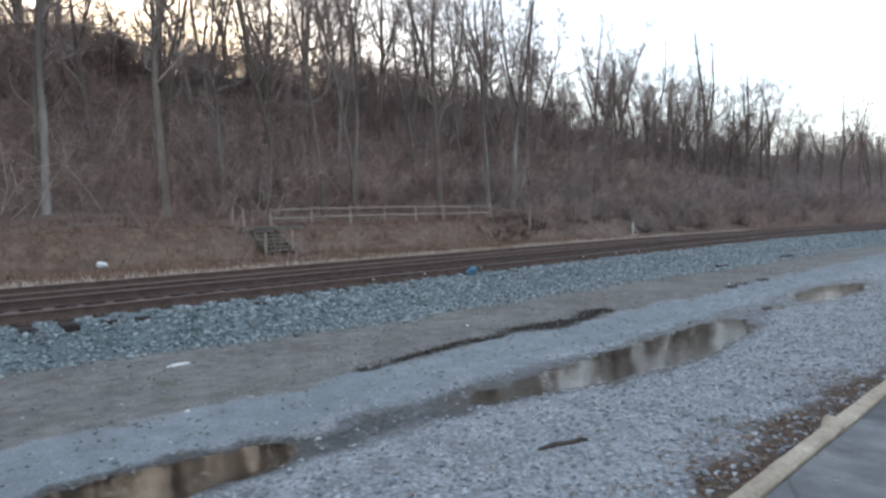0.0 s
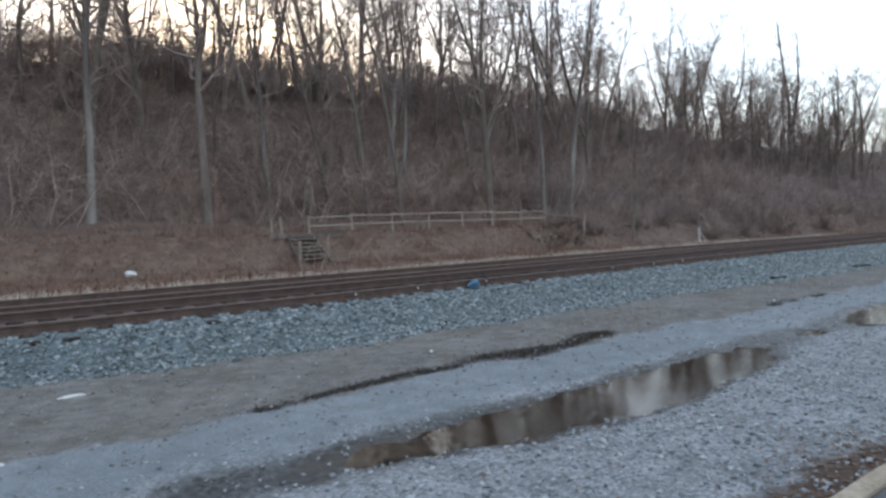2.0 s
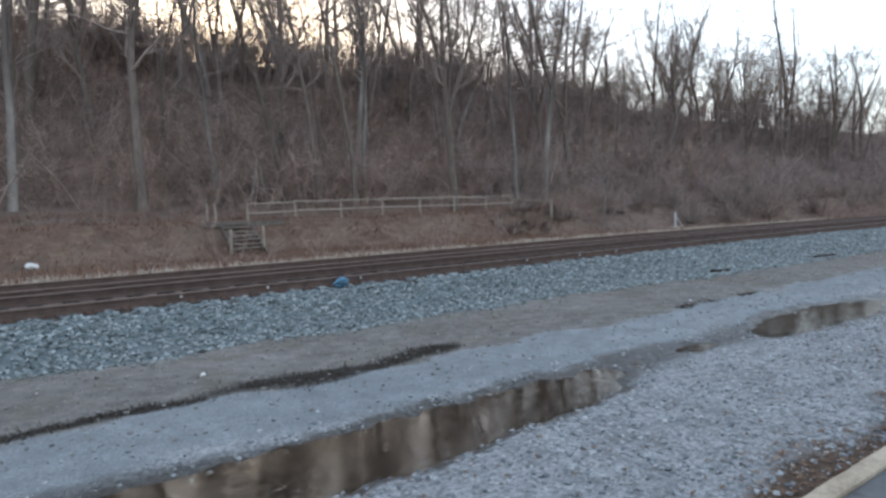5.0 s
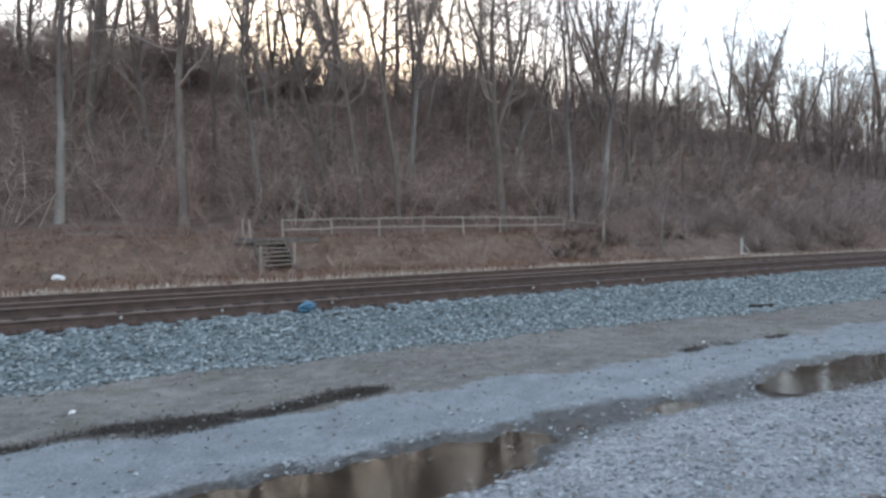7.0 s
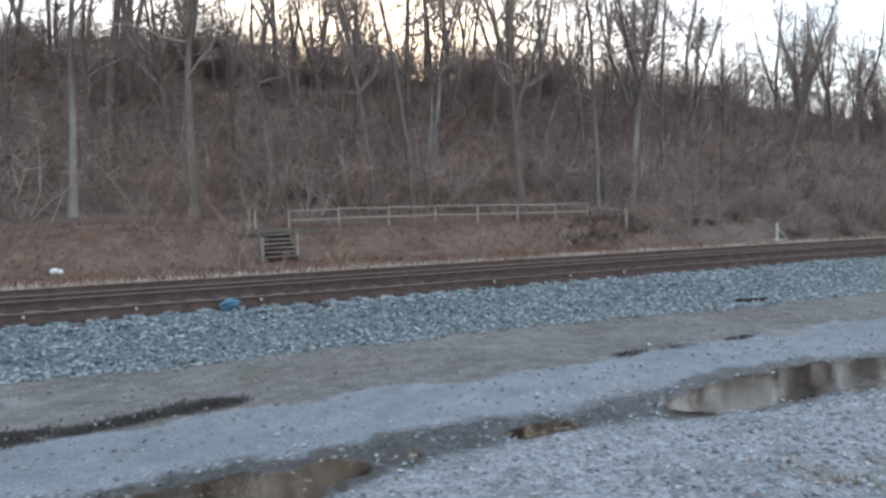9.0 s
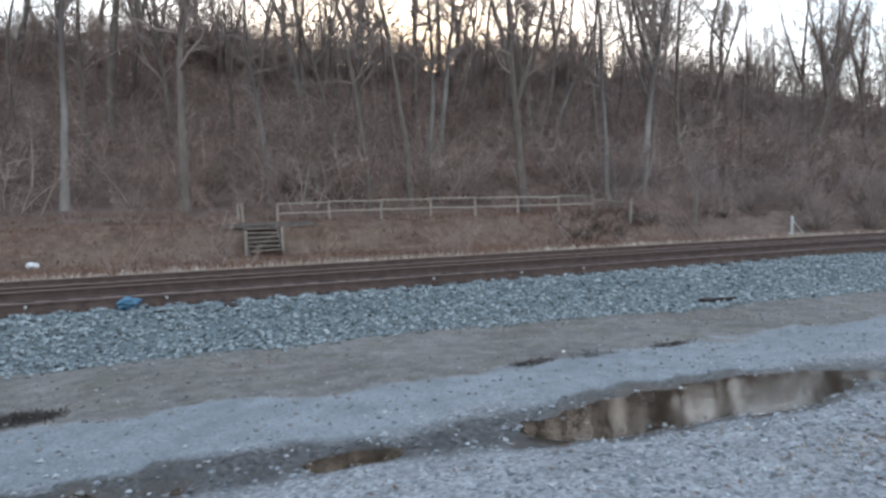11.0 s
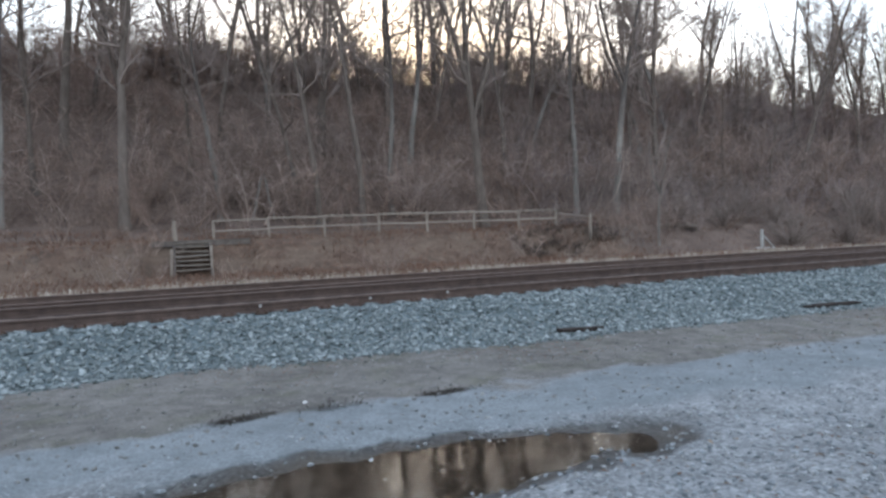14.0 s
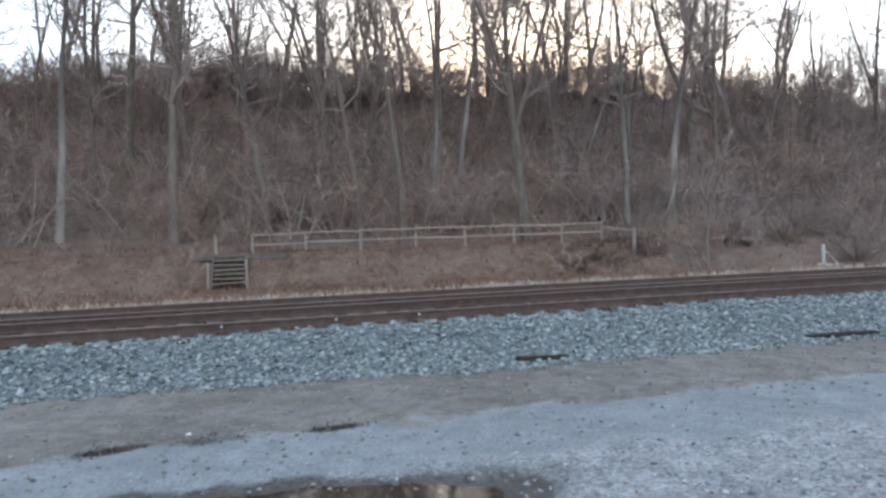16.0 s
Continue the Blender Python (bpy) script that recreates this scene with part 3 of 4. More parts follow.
# gravel of the lot's verge
x, y, r = spots(26000, 1.5, 24, 2.0, 6.2, 22, lambda x, y: (0.35 + 0.65 * (1 - smooth(3.6, 5.2, y))) * (1 - 0.9 * rut(x, y)) * (1 - 0.6 * smooth(5.4, 5.8, y)))
size = 0.008 + 0.026 * r.uniform(size=len(x)) ** 2.2
tagged(scatter("gravel_stones", np.stack([x, y, height(x, y) + size * 0.2], -1), size, STONE_GRAVEL, 0.7, 32), "loose grey gravel stones over the verge and road", "gravel", kind="stuff")

# stray stones on the dirt
x, y, r = spots(9000, 1, 32, 6.0, 10.6, 23)
size = 0.008 + 0.026 * r.uniform(size=len(x)) ** 4
tagged(scatter("stray_stones", np.stack([x, y, height(x, y) + size * 0.2], -1), size, STONE_STRAY, 0.7, 33), "stray pale stones on the bare dirt", "stones", kind="stuff")


def flakes(name, x, y, r, mat, lo, hi, lift_by=0.012):
    """Curled leaves: two triangles each, bent along the middle."""
    n = len(x)
    a, s = r.uniform(0, 6.28, n), r.uniform(lo, hi, n)
    u = np.stack([np.cos(a), np.sin(a), r.uniform(-0.3, 0.3, n)], -1) * s[:, None]
    w = np.stack([-np.sin(a), np.cos(a), r.uniform(0.1, 0.7, n)], -1) * s[:, None] * 0.45
    w2 = np.stack([np.sin(a), -np.cos(a), r.uniform(0.1, 0.7, n)], -1) * s[:, None] * 0.45
    p = np.stack([x, y, height(x, y) + lift_by], -1)
    v = np.stack([p - u, p + w, p + u, p + w2], 1).reshape(-1, 3)
    k = np.arange(n)[:, None] * 4
    return new(name, mesh_of(name, v, np.concatenate([k + [[0, 2, 1]], k + [[0, 3, 2]]]), mat))


x, y, r = spots(28000, 1, 24, 1.93, 4.6, 24, lambda x, y: (1 - smooth(2.05, 2.7, y + 0.3 * waves(x, y, 2.0, 14))) * 0.8 + 0.03 + 0.7 * drift(x, y))
tagged(flakes("leaf_litter", x, y, r, LEAVES, 0.012, 0.036), "brown dead leaves drifted along the kerb", "leaves", kind="stuff")


def blades(name, x, y, r, mat, lo, hi, wide, lean=0.5):
    n = len(x)
    a, h = r.uniform(0, 6.28, n), r.uniform(lo, hi, n)
    side = np.stack([np.cos(a), np.sin(a), 0 * a], -1) * (wide * r.uniform(0.5, 1.2, n))[:, None]
    p = np.stack([x, y, height(x, y) - 0.02], -1)
    b = r.uniform(0, 6.28, n)
    l = r.uniform(0, lean, n)
    tip = p + np.stack([np.cos(b) * l, np.sin(b) * l, np.ones(n)], -1) * h[:, None]
    v = np.stack([p - side, p + side, tip], 1).reshape(-1, 3)
    return new(name, mesh_of(name, v, np.arange(n * 3).reshape(-1, 3), mat))


x, y, r = spots(90000, -4, 80, 18.9, 34, 25, lambda x, y: np.clip(0.55 + 0.5 * waves(x, y, 3.0, 15), 0.1, 1) * (1 - 0.75 * smooth(33, 40, x)))
y = y + bend(x)
tagged(blades("dry_grass", x, y, r, STRAW, 0.06, 0.30, 0.022, 1.4), "brown matted dry grass and bramble on the embankment", "grass", kind="stuff")
x, y, r = spots(40000, -4, 48, 18.5, 21, 26, lambda x, y: np.exp(-((y - 19.6 - 0.2 * waves(x, y, 2, 16)) / 0.4) ** 2) * np.clip(0.7 + 0.6 * waves(x, 0 * y, 4, 17), 0.3, 1))
y = y + bend(x)
tagged(blades("pale_grass", x, y, r, PALE_STRAW, 0.06, 0.3, 0.03, 1.1), "pale straw-coloured grass strip beside the far track", "grass", kind="stuff")

# dark weeds along the road's far edge
x, y, r = spots(40000, 4, 21, 6.4, 8.1, 27, lambda x, y: weed(x, y) ** 1.3)
tagged(blades("weeds", x, y, r, GREEN, 0.015, 0.075, 0.012, 2.0), "low dark weeds and moss along the gravel road's edge", "weeds", kind="stuff")
x, y, r = spots(20000, 1, 34, 7.2, 10.0, 28, lambda x, y: np.clip(0.1 + waves(x, y, 2.2, 20) * 0.9, 0, 1))
tagged(blades("thin_grass", x, y, r, STRAW, 0.02, 0.07, 0.006, 1.6), "thin dry grass on the bare dirt", "grass", kind="stuff")


# ---------------------------------------------------------------- puddles
def puddle(cx, cy, a, b, turn, bow):
    bm = bmesh.new()
    ring = [bm.verts.new((1.15 * a * math.cos(i * math.pi / 16), (1.3 * b + abs(bow)) * math.sin(i * math.pi / 16) + bow * 0.5, 0)) for i in range(32)]
    bm.faces.new(ring)
    ob = part("puddle", bm, WATER)
    ob.matrix_basis = pose(cx, cy, WATER_LEVEL + 0.002 * (cx % 3), 0, 0, turn)
    ob.visible_shadow = False
    return tagged(ob, "shallow brown puddle in the gravel rut", "puddle", "puddles in the rut", "structure")


for p in PUDDLES:
    puddle(*p)


# ---------------------------------------------------------------- trees
def branch_path(start, way, length, steps, rng, wander, rise):
    pts, d = [start], Vector(way).normalized()
    p = Vector(start)
    for _ in range(steps):
        d = (d + Vector((rng.uniform(-1, 1), rng.uniform(-1, 1), rng.uniform(-1, 1))) * wander + Vector((0, 0, rise))).normalized()
        p = p + d * (length / steps)
        pts.append(p.copy())
    return pts


def limb(tubes, start, way, length, radius, level, rng, spread, fine):
    """A branch and all that grows from it; the last twigs are plain spikes."""
    if level >= 3:
        tubes.spike(start, Vector(start) + Vector(way).normalized() * length, max(radius, 0.02))
        return
    steps, sides = ((5, 4), (3, 3), (2, 3))[level]
    pts = branch_path(start, way, length, steps, rng, (0.42, 0.36, 0.3)[level], 0.11)
    tubes.add(pts, [max(radius * (1 - 0.8 * i / steps), 0.013) for i in range(steps + 1)], sides)
    kids = int(fine[level] * rng.uniform(0.75, 1.35) + rng.random())
    for _ in range(kids):
        t = rng.uniform(0.2, 1.0)
        i = min(int(t * steps), steps - 1)
        p = Vector(pts[i]).lerp(Vector(pts[i + 1]), t * steps - i)
        d = (Vector(pts[i + 1]) - Vector(pts[i])).normalized()
        out = Vector((rng.uniform(-1, 1), rng.uniform(-1, 1), rng.uniform(-0.3, 0.9))).normalized()
        limb(tubes, p, d * (1 - spread) + out * spread * 1.3, length * rng.uniform(0.32, 0.6), max(radius * (1 - 0.75 * t) * 0.6, 0.020), level + 1, rng, spread, fine)


def tree(seed, tall, radius, mat, crown_from=0.35, lean=(0, 0), forks=1, limbs=17, fine=(4, 3, 1), spread=0.55, reach=0.3, label="", group="bare trees on the hill", ivy=0, crook=0.07):
    """A bare tree: a tapered, crooked trunk (one or more stems), limbs and twigs; ivy: how many dead vine shoots hang on it."""
    rng = random.Random(seed)
    ob = tagged(new("tree"), label or "bare grey-brown winter tree on the wooded slope", "tree", group)
    wood, crown, vines = Tubes(), Tubes(), Tubes()
    stems = []
    steps = 12
    base = branch_path(Vector((0, 0, -0.3)), (lean[0], lean[1], 1), tall, steps, rng, crook, 0.03)
    rad = [radius * (1.35 if i == 0 else 1) * (1 - 0.88 * (i / steps) ** 0.9) + 0.012 for i in range(steps + 1)]
    wood.add(base, rad, 8)
    stems.append((base, rad))
    for f in range(forks - 1):
        i = rng.randint(3, 6)
        a = rng.uniform(0, 6.28)
        stem = branch_path(base[i], (math.cos(a) * 0.5, math.sin(a) * 0.3, 1), tall * (1 - i / steps) * rng.uniform(0.8, 1.0), 8, rng, 0.11, 0.07)
        r2 = [rad[i] * 0.75 * (1 - 0.88 * j / 8) + 0.012 for j in range(9)]
        wood.add(stem, r2, 6)
        stems.append((stem, r2))
    for s, (stem, rr) in enumerate(stems):
        m = len(stem) - 1

        def on_stem(t):
            i = min(int(t * m), m - 1)
            return Vector(stem[i]).lerp(Vector(stem[i + 1]), t * m - i), rr[i]

        for _ in range(limbs if s == 0 else limbs // 2):
            t = rng.uniform(crown_from if s == 0 else 0.15, 1.0)
            p, r0 = on_stem(t)
            a = rng.uniform(0, 6.28)
            way = Vector((math.cos(a), math.sin(a), rng.uniform(0.1, 1.3)))
            limb(crown, p, way, tall * reach * rng.uniform(0.35, 1.2) * (1.15 - 0.55 * t), max(r0 * 0.5, 0.02), 0, rng, spread, fine)
        for _ in range(ivy if s == 0 else ivy // 2):
            t = rng.uniform(0.08, 0.92)
            p, r0 = on_stem(t)
            a, full = rng.uniform(0, 6.28), tall * 0.07 * (0.55 + 0.6 * math.sin(t * 9 + seed))
            p = p + Vector((math.cos(a), math.sin(a), 0)) * rng.random() * full * 0.6
            q = p + Vector((math.cos(a) * full, math.sin(a) * full, rng.uniform(-1.3, 0.7))) * rng.uniform(0.4, 1.0)
            vines.spike(p, q, 0.03)
    for name, tubes, m in (("trunk", wood, mat), ("crown", crown, TWIGS), ("vines", vines, TWIGS)):
        if tubes.v:
            o = new(name, tubes.mesh(name, m))
            o.parent = ob
    return ob


def stand(ob, x, y, turn=0, scale=1.0, tilt=(0, 0)):
    ob.matrix_basis = pose(x, y, lift(x, y) - 0.05, tilt[0], tilt[1], turn)
    ob.scale = (scale, scale, scale)
    return ob


# the trees that stand out along the foot of the hill
stand(tree(1, 19, 0.2, BARK_PALE, 0.45, (0.12, 0.0), label="tall pale-barked bare tree at the wood's edge"), 8.85, 35.8)
stand(tree(2, 18, 0.27, BARK, 0.4, (-0.02, 0.05), 2, label="bare grey tree with a thick dark trunk"), 14.1, 34.7)
stand(tree(3, 17, 0.17, BARK, 0.45, (0.02, 0.02), label="slim bare tree behind the timber fence"), 25.2, 33.4)
stand(tree(4, 18, 0.26, BARK, 0.4, (-0.05, 0.03), 3, 20, reach=0.3, label="bare spreading tree with several stems behind the fence"), 31.4, 32.2)
stand(tree(5, 20, 0.16, BARK_PALE, 0.35, (0.0, 0.02), 1, 22, label="tall bare tree with a pale lower trunk"), 38.2, 34.0)
stand(tree(6, 20, 0.22, BARK_PALE, 0.42, (0.1, 0.0), 2, 22, reach=0.33, label="leaning bare tree with a pale trunk and arching crown"), 40.7, 33.8)
stand(tree(7, 16, 0.15, BARK, 0.4, (0.03, 0.05), label="slim bare tree behind the timber fence"), 23.0, 33.6)
stand(tree(8, 17, 0.16, BARK_PALE, 0.4, (0.02, 0.0), label="slim bare tree with pale bark on the slope"), 27.7, 36.5)
stand(tree(9, 19, 0.3, BARK, 0.45, (0, 0.02), 2, label="bare tree with a thick dark trunk on the slope"), 10.6, 44.0)


def reach_up(seed, x, y, top, radius, crown_from, forks, limbs, spread_by, ivy, label):
    """A tree on the ridge whose crown ends at a given height over the lot."""
    stand(tree(seed, (top - lift(x, y)) * 1.04, radius, BARK, crown_from, (0.02, 0.0), forks, limbs, reach=spread_by, label=label, ivy=ivy), x, y)


VINED = "shaggy bare tree hung with dead vines on the ridge"
reach_up(14, 62.0, 48.5, 21.5, 0.22, 0.25, 2, 14, 0.2, 420, VINED)
reach_up(15, 71.5, 44.4, 20.6, 0.25, 0.2, 3, 18, 0.3, 420, "broad shaggy bare tree on the ridge")
reach_up(16, 81.0, 48.0, 22.5, 0.22, 0.25, 2, 16, 0.26, 300, "tall bare tree with a ragged crown on the ridge")
reach_up(17, 84.0, 44.6, 18.8, 0.2, 0.1, 1, 12, 0.14, 520, VINED)
reach_up(11, 82.0, 36.9, 23.6, 0.3, 0.5, 2, 10, 0.16, 120, "tall slim twin-stemmed bare tree by the curve")
reach_up(18, 77.0, 41.5, 16.5, 0.18, 0.2, 2, 16, 0.28, 260, VINED)
reach_up(19, 82.7, 32.3, 17.4, 0.22, 0.2, 3, 18, 0.3, 320, "broad shaggy bare tree by the curve of the railway")
reach_up(12, 83.8, 30.0, 16.2, 0.24, 0.85, 1, 2, 0.05, 60, "bare dead snag by the curve of the railway")
reach_up(20, 85.2, 27.4, 12.6, 0.16, 0.2, 2, 14, 0.26, 260, VINED)
reach_up(13, 86.3, 23.1, 14.2, 0.16, 0.5, 2, 9, 0.18, 60, "slim bare tree by the curve of the railway")
reach_up(27, 87.3, 20.5, 11.0, 0.16, 0.2, 2, 14, 0.26, 260, VINED)
stand(tree(10, 5.5, 0.05, BARK_PALE, 0.3, (0.02, 0.0), 2, 12, (4, 2, 0), label="thin pale sapling on the embankment", group="saplings"), 37.1, 25.5)

# the rest of the wood: eight kinds, copied
kinds = [
    tree(21, 19, 0.2, BARK, 0.24, (0.03, 0), 1, 17, crook=0.1),
    tree(22, 17, 0.15, BARK, 0.3, (-0.05, 0.02), 1, 14, crook=0.1),
    tree(23, 20, 0.25, BARK, 0.22, (0.02, 0.03), 2, 16, reach=0.34, crook=0.1),
    tree(24, 15, 0.11, BARK, 0.25, (0.1, 0), 1, 13, crook=0.1),
    tree(25, 18, 0.2, BARK_PALE, 0.35, (-0.02, 0), 1, 14, crook=0.1),
    tree(26, 16, 0.17, BARK, 0.25, (0.05, 0.02), 3, 13, reach=0.34, crook=0.1),
    tree(28, 17, 0.19, BARK, 0.2, (0.0, 0.02), 2, 13, reach=0.28, ivy=260, crook=0.1),
    tree(29, 18, 0.3, BARK, 0.2, (-0.03, 0), 3, 13, reach=0.38, crook=0.1),
]
rng = random.Random(12)
taken = [(8.85, 35.8), (14.1, 34.7), (25.2, 33.4), (31.4, 32.2), (38.2, 34), (40.7, 33.8), (23, 33.6), (27.7, 36.5), (10.6, 44), (62, 48.5), (71.5, 44.4), (81, 48), (84, 44.6), (82, 36.9), (77, 41.5), (82.7, 32.3), (83.8, 30), (85.2, 27.4), (86.3, 23.1), (87.3, 20.5)]
fresh = list(kinds)


def plant(x, y, scale):
    k = rng.choice(kinds)
    if 34.3 < math.degrees(math.atan2(y, x - 4)) < 38.6 and x > 35:
        scale *= 0.55
    scale *= 1 - 0.34 * float(smooth(62, 84, x))
    ob = fresh.pop() if fresh else copy_thing(k, Matrix())
    taken.append((x, y))
    return stand(ob, x, y, rng.uniform(0, 360), scale, (rng.uniform(-4, 4), rng.uniform(-4, 4)))


def wood(count, x0, x1, e0, e1, gap, lo, hi):
    made = tries = 0
    while made < count and tries < count * 30:
        tries += 1
        x = rng.uniform(x0, x1)
        y = rng.uniform(e0, e1) + float(bend(x))
        if min((x - a) ** 2 + (y - b) ** 2 for a, b in taken) > gap * gap:
            plant(x, y, rng.uniform(lo, hi))
            made += 1


wood(32, -8, 62, 36, 48, 3.2, 0.7, 1.0)
wood(6, 18, 30, 46, 56, 2.4, 0.8, 1.0)
wood(34, -14, 62, 48, 66, 3.0, 0.75, 1.1)
wood(22, 56, 98, 42, 60, 2.6, 0.75, 1.1)
wood(26, 66, 96, 44, 55, 1.9, 0.75, 1.05)
wood(40, 80, 190, 36, 60, 2.6, 0.6, 1.0)


# slender young trees that fill the crest
kinds = [
    tree(31, 12, 0.08, BARK, 0.25, (0.05, 0), 1, 11, (3, 2, 1), reach=0.26, label="slender bare young tree on the crest", group="young trees on the crest"),
    tree(32, 10, 0.06, BARK, 0.3, (-0.06, 0), 2, 9, (3, 2, 1), reach=0.28, label="slender bare young tree on the crest", group="young trees on the crest"),
    tree(33, 13, 0.09, BARK, 0.35, (0.02, 0), 1, 12, (3, 2, 1), reach=0.24, label="slender bare young tree on the crest", group="young trees on the crest"),
]
fresh = list(kinds)
wood(20, -14, 40, 48, 66, 1.8, 0.7, 1.2)
wood(18, 44, 90, 44, 62, 1.8, 0.7, 1.2)


# undergrowth: a thicket of bare stems over the whole slope, as one mesh
def clump(seed, tall, stems, twigs):
    rng = random.Random(seed)
    t = Tubes()
    for _ in range(stems):
        a, o = rng.uniform(0, 6.28), rng.uniform(0, 0.9)
        start = Vector((math.cos(a) * o, math.sin(a) * o, -0.1))
        pts = branch_path(start, (math.cos(a) * 0.6, math.sin(a) * 0.6, 1), tall * rng.uniform(0.5, 1.1), 3, rng, 0.3, 0.03)
        t.add(pts, [0.024, 0.019, 0.014, 0.006], 3)
        for _ in range(twigs):
            i = rng.choice((0, 1, 1, 2, 2, 2))
            p = Vector(pts[i]).lerp(Vector(pts[i + 1]), rng.random())
            d = (rng.uniform(-1, 1), rng.uniform(-1, 1), rng.uniform(-0.3, 1.0))
            t.spike(p, p + Vector(d).normalized() * tall * rng.uniform(0.12, 0.36), 0.013)
    return t.arrays()


def thicket(name, seed, count, x0, x1, e0, e1, lo, hi, label, mat):
    shapes = [clump(seed * 10 + i, 3.0, 9, 15) for i in range(6)]
    r = np.random.RandomState(seed)
    vs, fs, total = [], [], 0
    for _ in range(count):
        v, f = shapes[r.randint(6)]
        a, s = r.uniform(0, 6.28), r.uniform(lo, hi)
        x = r.uniform(x0, x1)
        e = r.uniform(e0, e1)
        if (e < 26.2 and 36 <= x < 48) or (7.2 < x < 9.6 and e < 36.2):
            continue
        y = e + float(bend(x))
        c, d = math.cos(a), math.sin(a)
        m = np.array([(c, -d, 0), (d, c, 0), (0, 0, r.uniform(0.75, 1.15))]) * s
        vs.append(v @ m.T + (x, y, lift(x, y)))
        fs.append(f + total)
        total += len(v)
    return tagged(new(name, mesh_of(name, np.concatenate(vs), np.concatenate(fs), mat, True)), label, "undergrowth", kind="stuff")


thicket("undergrowth", 3, 560, -10, 70, 34.5, 62, 0.8, 1.7, "dense grey-brown bare undergrowth on the hillside", BRUSH)
thicket("undergrowth", 4, 400, 36, 150, 28, 56, 0.7, 1.6, "dense bare brush along the curve of the railway", HAZE_GREY_BRUSH)
thicket("crest_brush", 8, 110, -14, 50, 54, 61, 0.7, 1.6, "bare brush along the crest of the hill", BRUSH)
thicket("crest_brush", 11, 34, 10, 60, 54, 60, 1.4, 2.2, "tall bare brush breaking the line of the crest", BRUSH)
thicket("crest_brush", 13, 64, 14, 50, 54.5, 58, 1.3, 2.1, "grey bare brush standing on the crest", HAZE_GREY_BRUSH)
thicket("far_brush", 6, 160, 55, 200, 44, 62, 1.3, 2.6, "bare brush and scrub along the far ridge", HAZE_GREY_BRUSH)
# dark stems added in place of the shade in the hollow by the fence
thicket("dark_brambles", 7, 70, 31.2, 36.2, 26.8, 29.6, 0.13, 0.25, "dark tangled brambles standing in for the shaded hollow below the fence's end", DARK_TWIGS)
thicket("trackside_brush", 9, 130, 36, 120, 22.8, 31, 0.35, 0.95, "grey-brown bare brush crowding the railway's curve", BRUSH)
thicket("low_brush", 10, 110, -8, 70, 31.5, 41, 0.35, 0.8, "low bare brush and brambles under the first trees", BRUSH)
thicket("brambles", 5, 90, -6, 75, 22.5, 34, 0.18, 0.6, "low bare brambles along the foot of the slope", BRUSH)


# rounded shrubs that stand out beside the railway's curve
def shrub(seed, radius):
    rng = random.Random(seed)
    ob = tagged(new("shrub"), "rounded pale grey bare shrub beside the railway", "shrub", "rounded shrubs by the railway")
    t = Tubes()
    for _ in range(70):
        a, h = rng.uniform(0, 6.28), rng.uniform(0.1, 1.5)
        way = Vector((math.cos(a) * math.cos(h), math.sin(a) * math.cos(h), math.sin(h)))
        pts = branch_path(way * 0.15 - Vector((0, 0, 0.1)), way, radius * rng.uniform(0.75, 1.05), 2, rng, 0.2, 0.06)
        t.add(pts, [0.022, 0.016, 0.008], 3)
        for _ in range(9):
            i = rng.choice((0, 1, 1))
            p = Vector(pts[i]).lerp(Vector(pts[i + 1]), rng.random())
            d = (way + Vector((rng.uniform(-1, 1), rng.uniform(-1, 1), rng.uniform(-0.6, 1)))).normalized()
            t.spike(p, p + d * radius * rng.uniform(0.12, 0.3), 0.013)
    o = new("stem_tangle", t.mesh("stem_tangle", PALE_BRUSH))
    o.parent = ob
    return ob


shrubs = [shrub(51, 1.5), shrub(52, 1.9), shrub(53, 2.3)]
rng = random.Random(14)
spare = list(shrubs)
for i in range(24):
    x = rng.uniform(40, 78)
    y = rng.uniform(24.5, 31) + float(bend(x))
    k = rng.choice(shrubs)
    ob = spare.pop() if spare else copy_thing(k, Matrix())
    stand(ob, x, y, rng.uniform(0, 360), rng.uniform(0.7, 1.15))


# ---------------------------------------------------------------- fence and steps
fence = tagged(new("fence"), "weathered grey timber post-and-rail fence on the embankment", "fence")
posts = [(17.87, 30.85), (20.17, 30.58), (22.6, 30.45), (25.19, 30.6), (27.57, 30.5), (30.1, 30.68), (32.66, 30.85), (34.95, 31.0)]
rng = random.Random(9)
tops = []
for i, (x, y) in enumerate(posts):
    top = 2.56 + 0.012 * i * (1 if i < 4 else 0.4) + (0.02 if i else -0.03)
    low = lift(x, y) - 0.15
    ob = part("post", boxed((0.1, 0.1, top - low), (0, 0, (top - low) / 2), None, 0.012, 0.006, rng), GREY_WOOD, fence)
    ob.matrix_basis = pose(x, y, low, rng.uniform(-1.5, 1.5), rng.uniform(-1.5, 1.5), rng.uniform(-8, 8))
    tops.append(Vector((x, y - 0.065, top)))
for i in range(len(posts) - 1):
    for drop, sag in ((0.06, 0.0), (0.5, 0.03)):
        a, b = tops[i] + Vector((0, 0, -drop)), tops[i + 1] + Vector((0, 0, -drop + rng.uniform(-0.05, 0.02)))
        d = b - a
        bm = boxed((d.length - 0.01, 0.035, 0.075), (0, 0, 0), None, 0.006, 0.006, rng)
        ob = part("rail", bm, GREY_WOOD, fence)
        ob.matrix_basis = Matrix.Translation((a + b) / 2) @ d.to_track_quat("X", "Z").to_matrix().to_4x4()

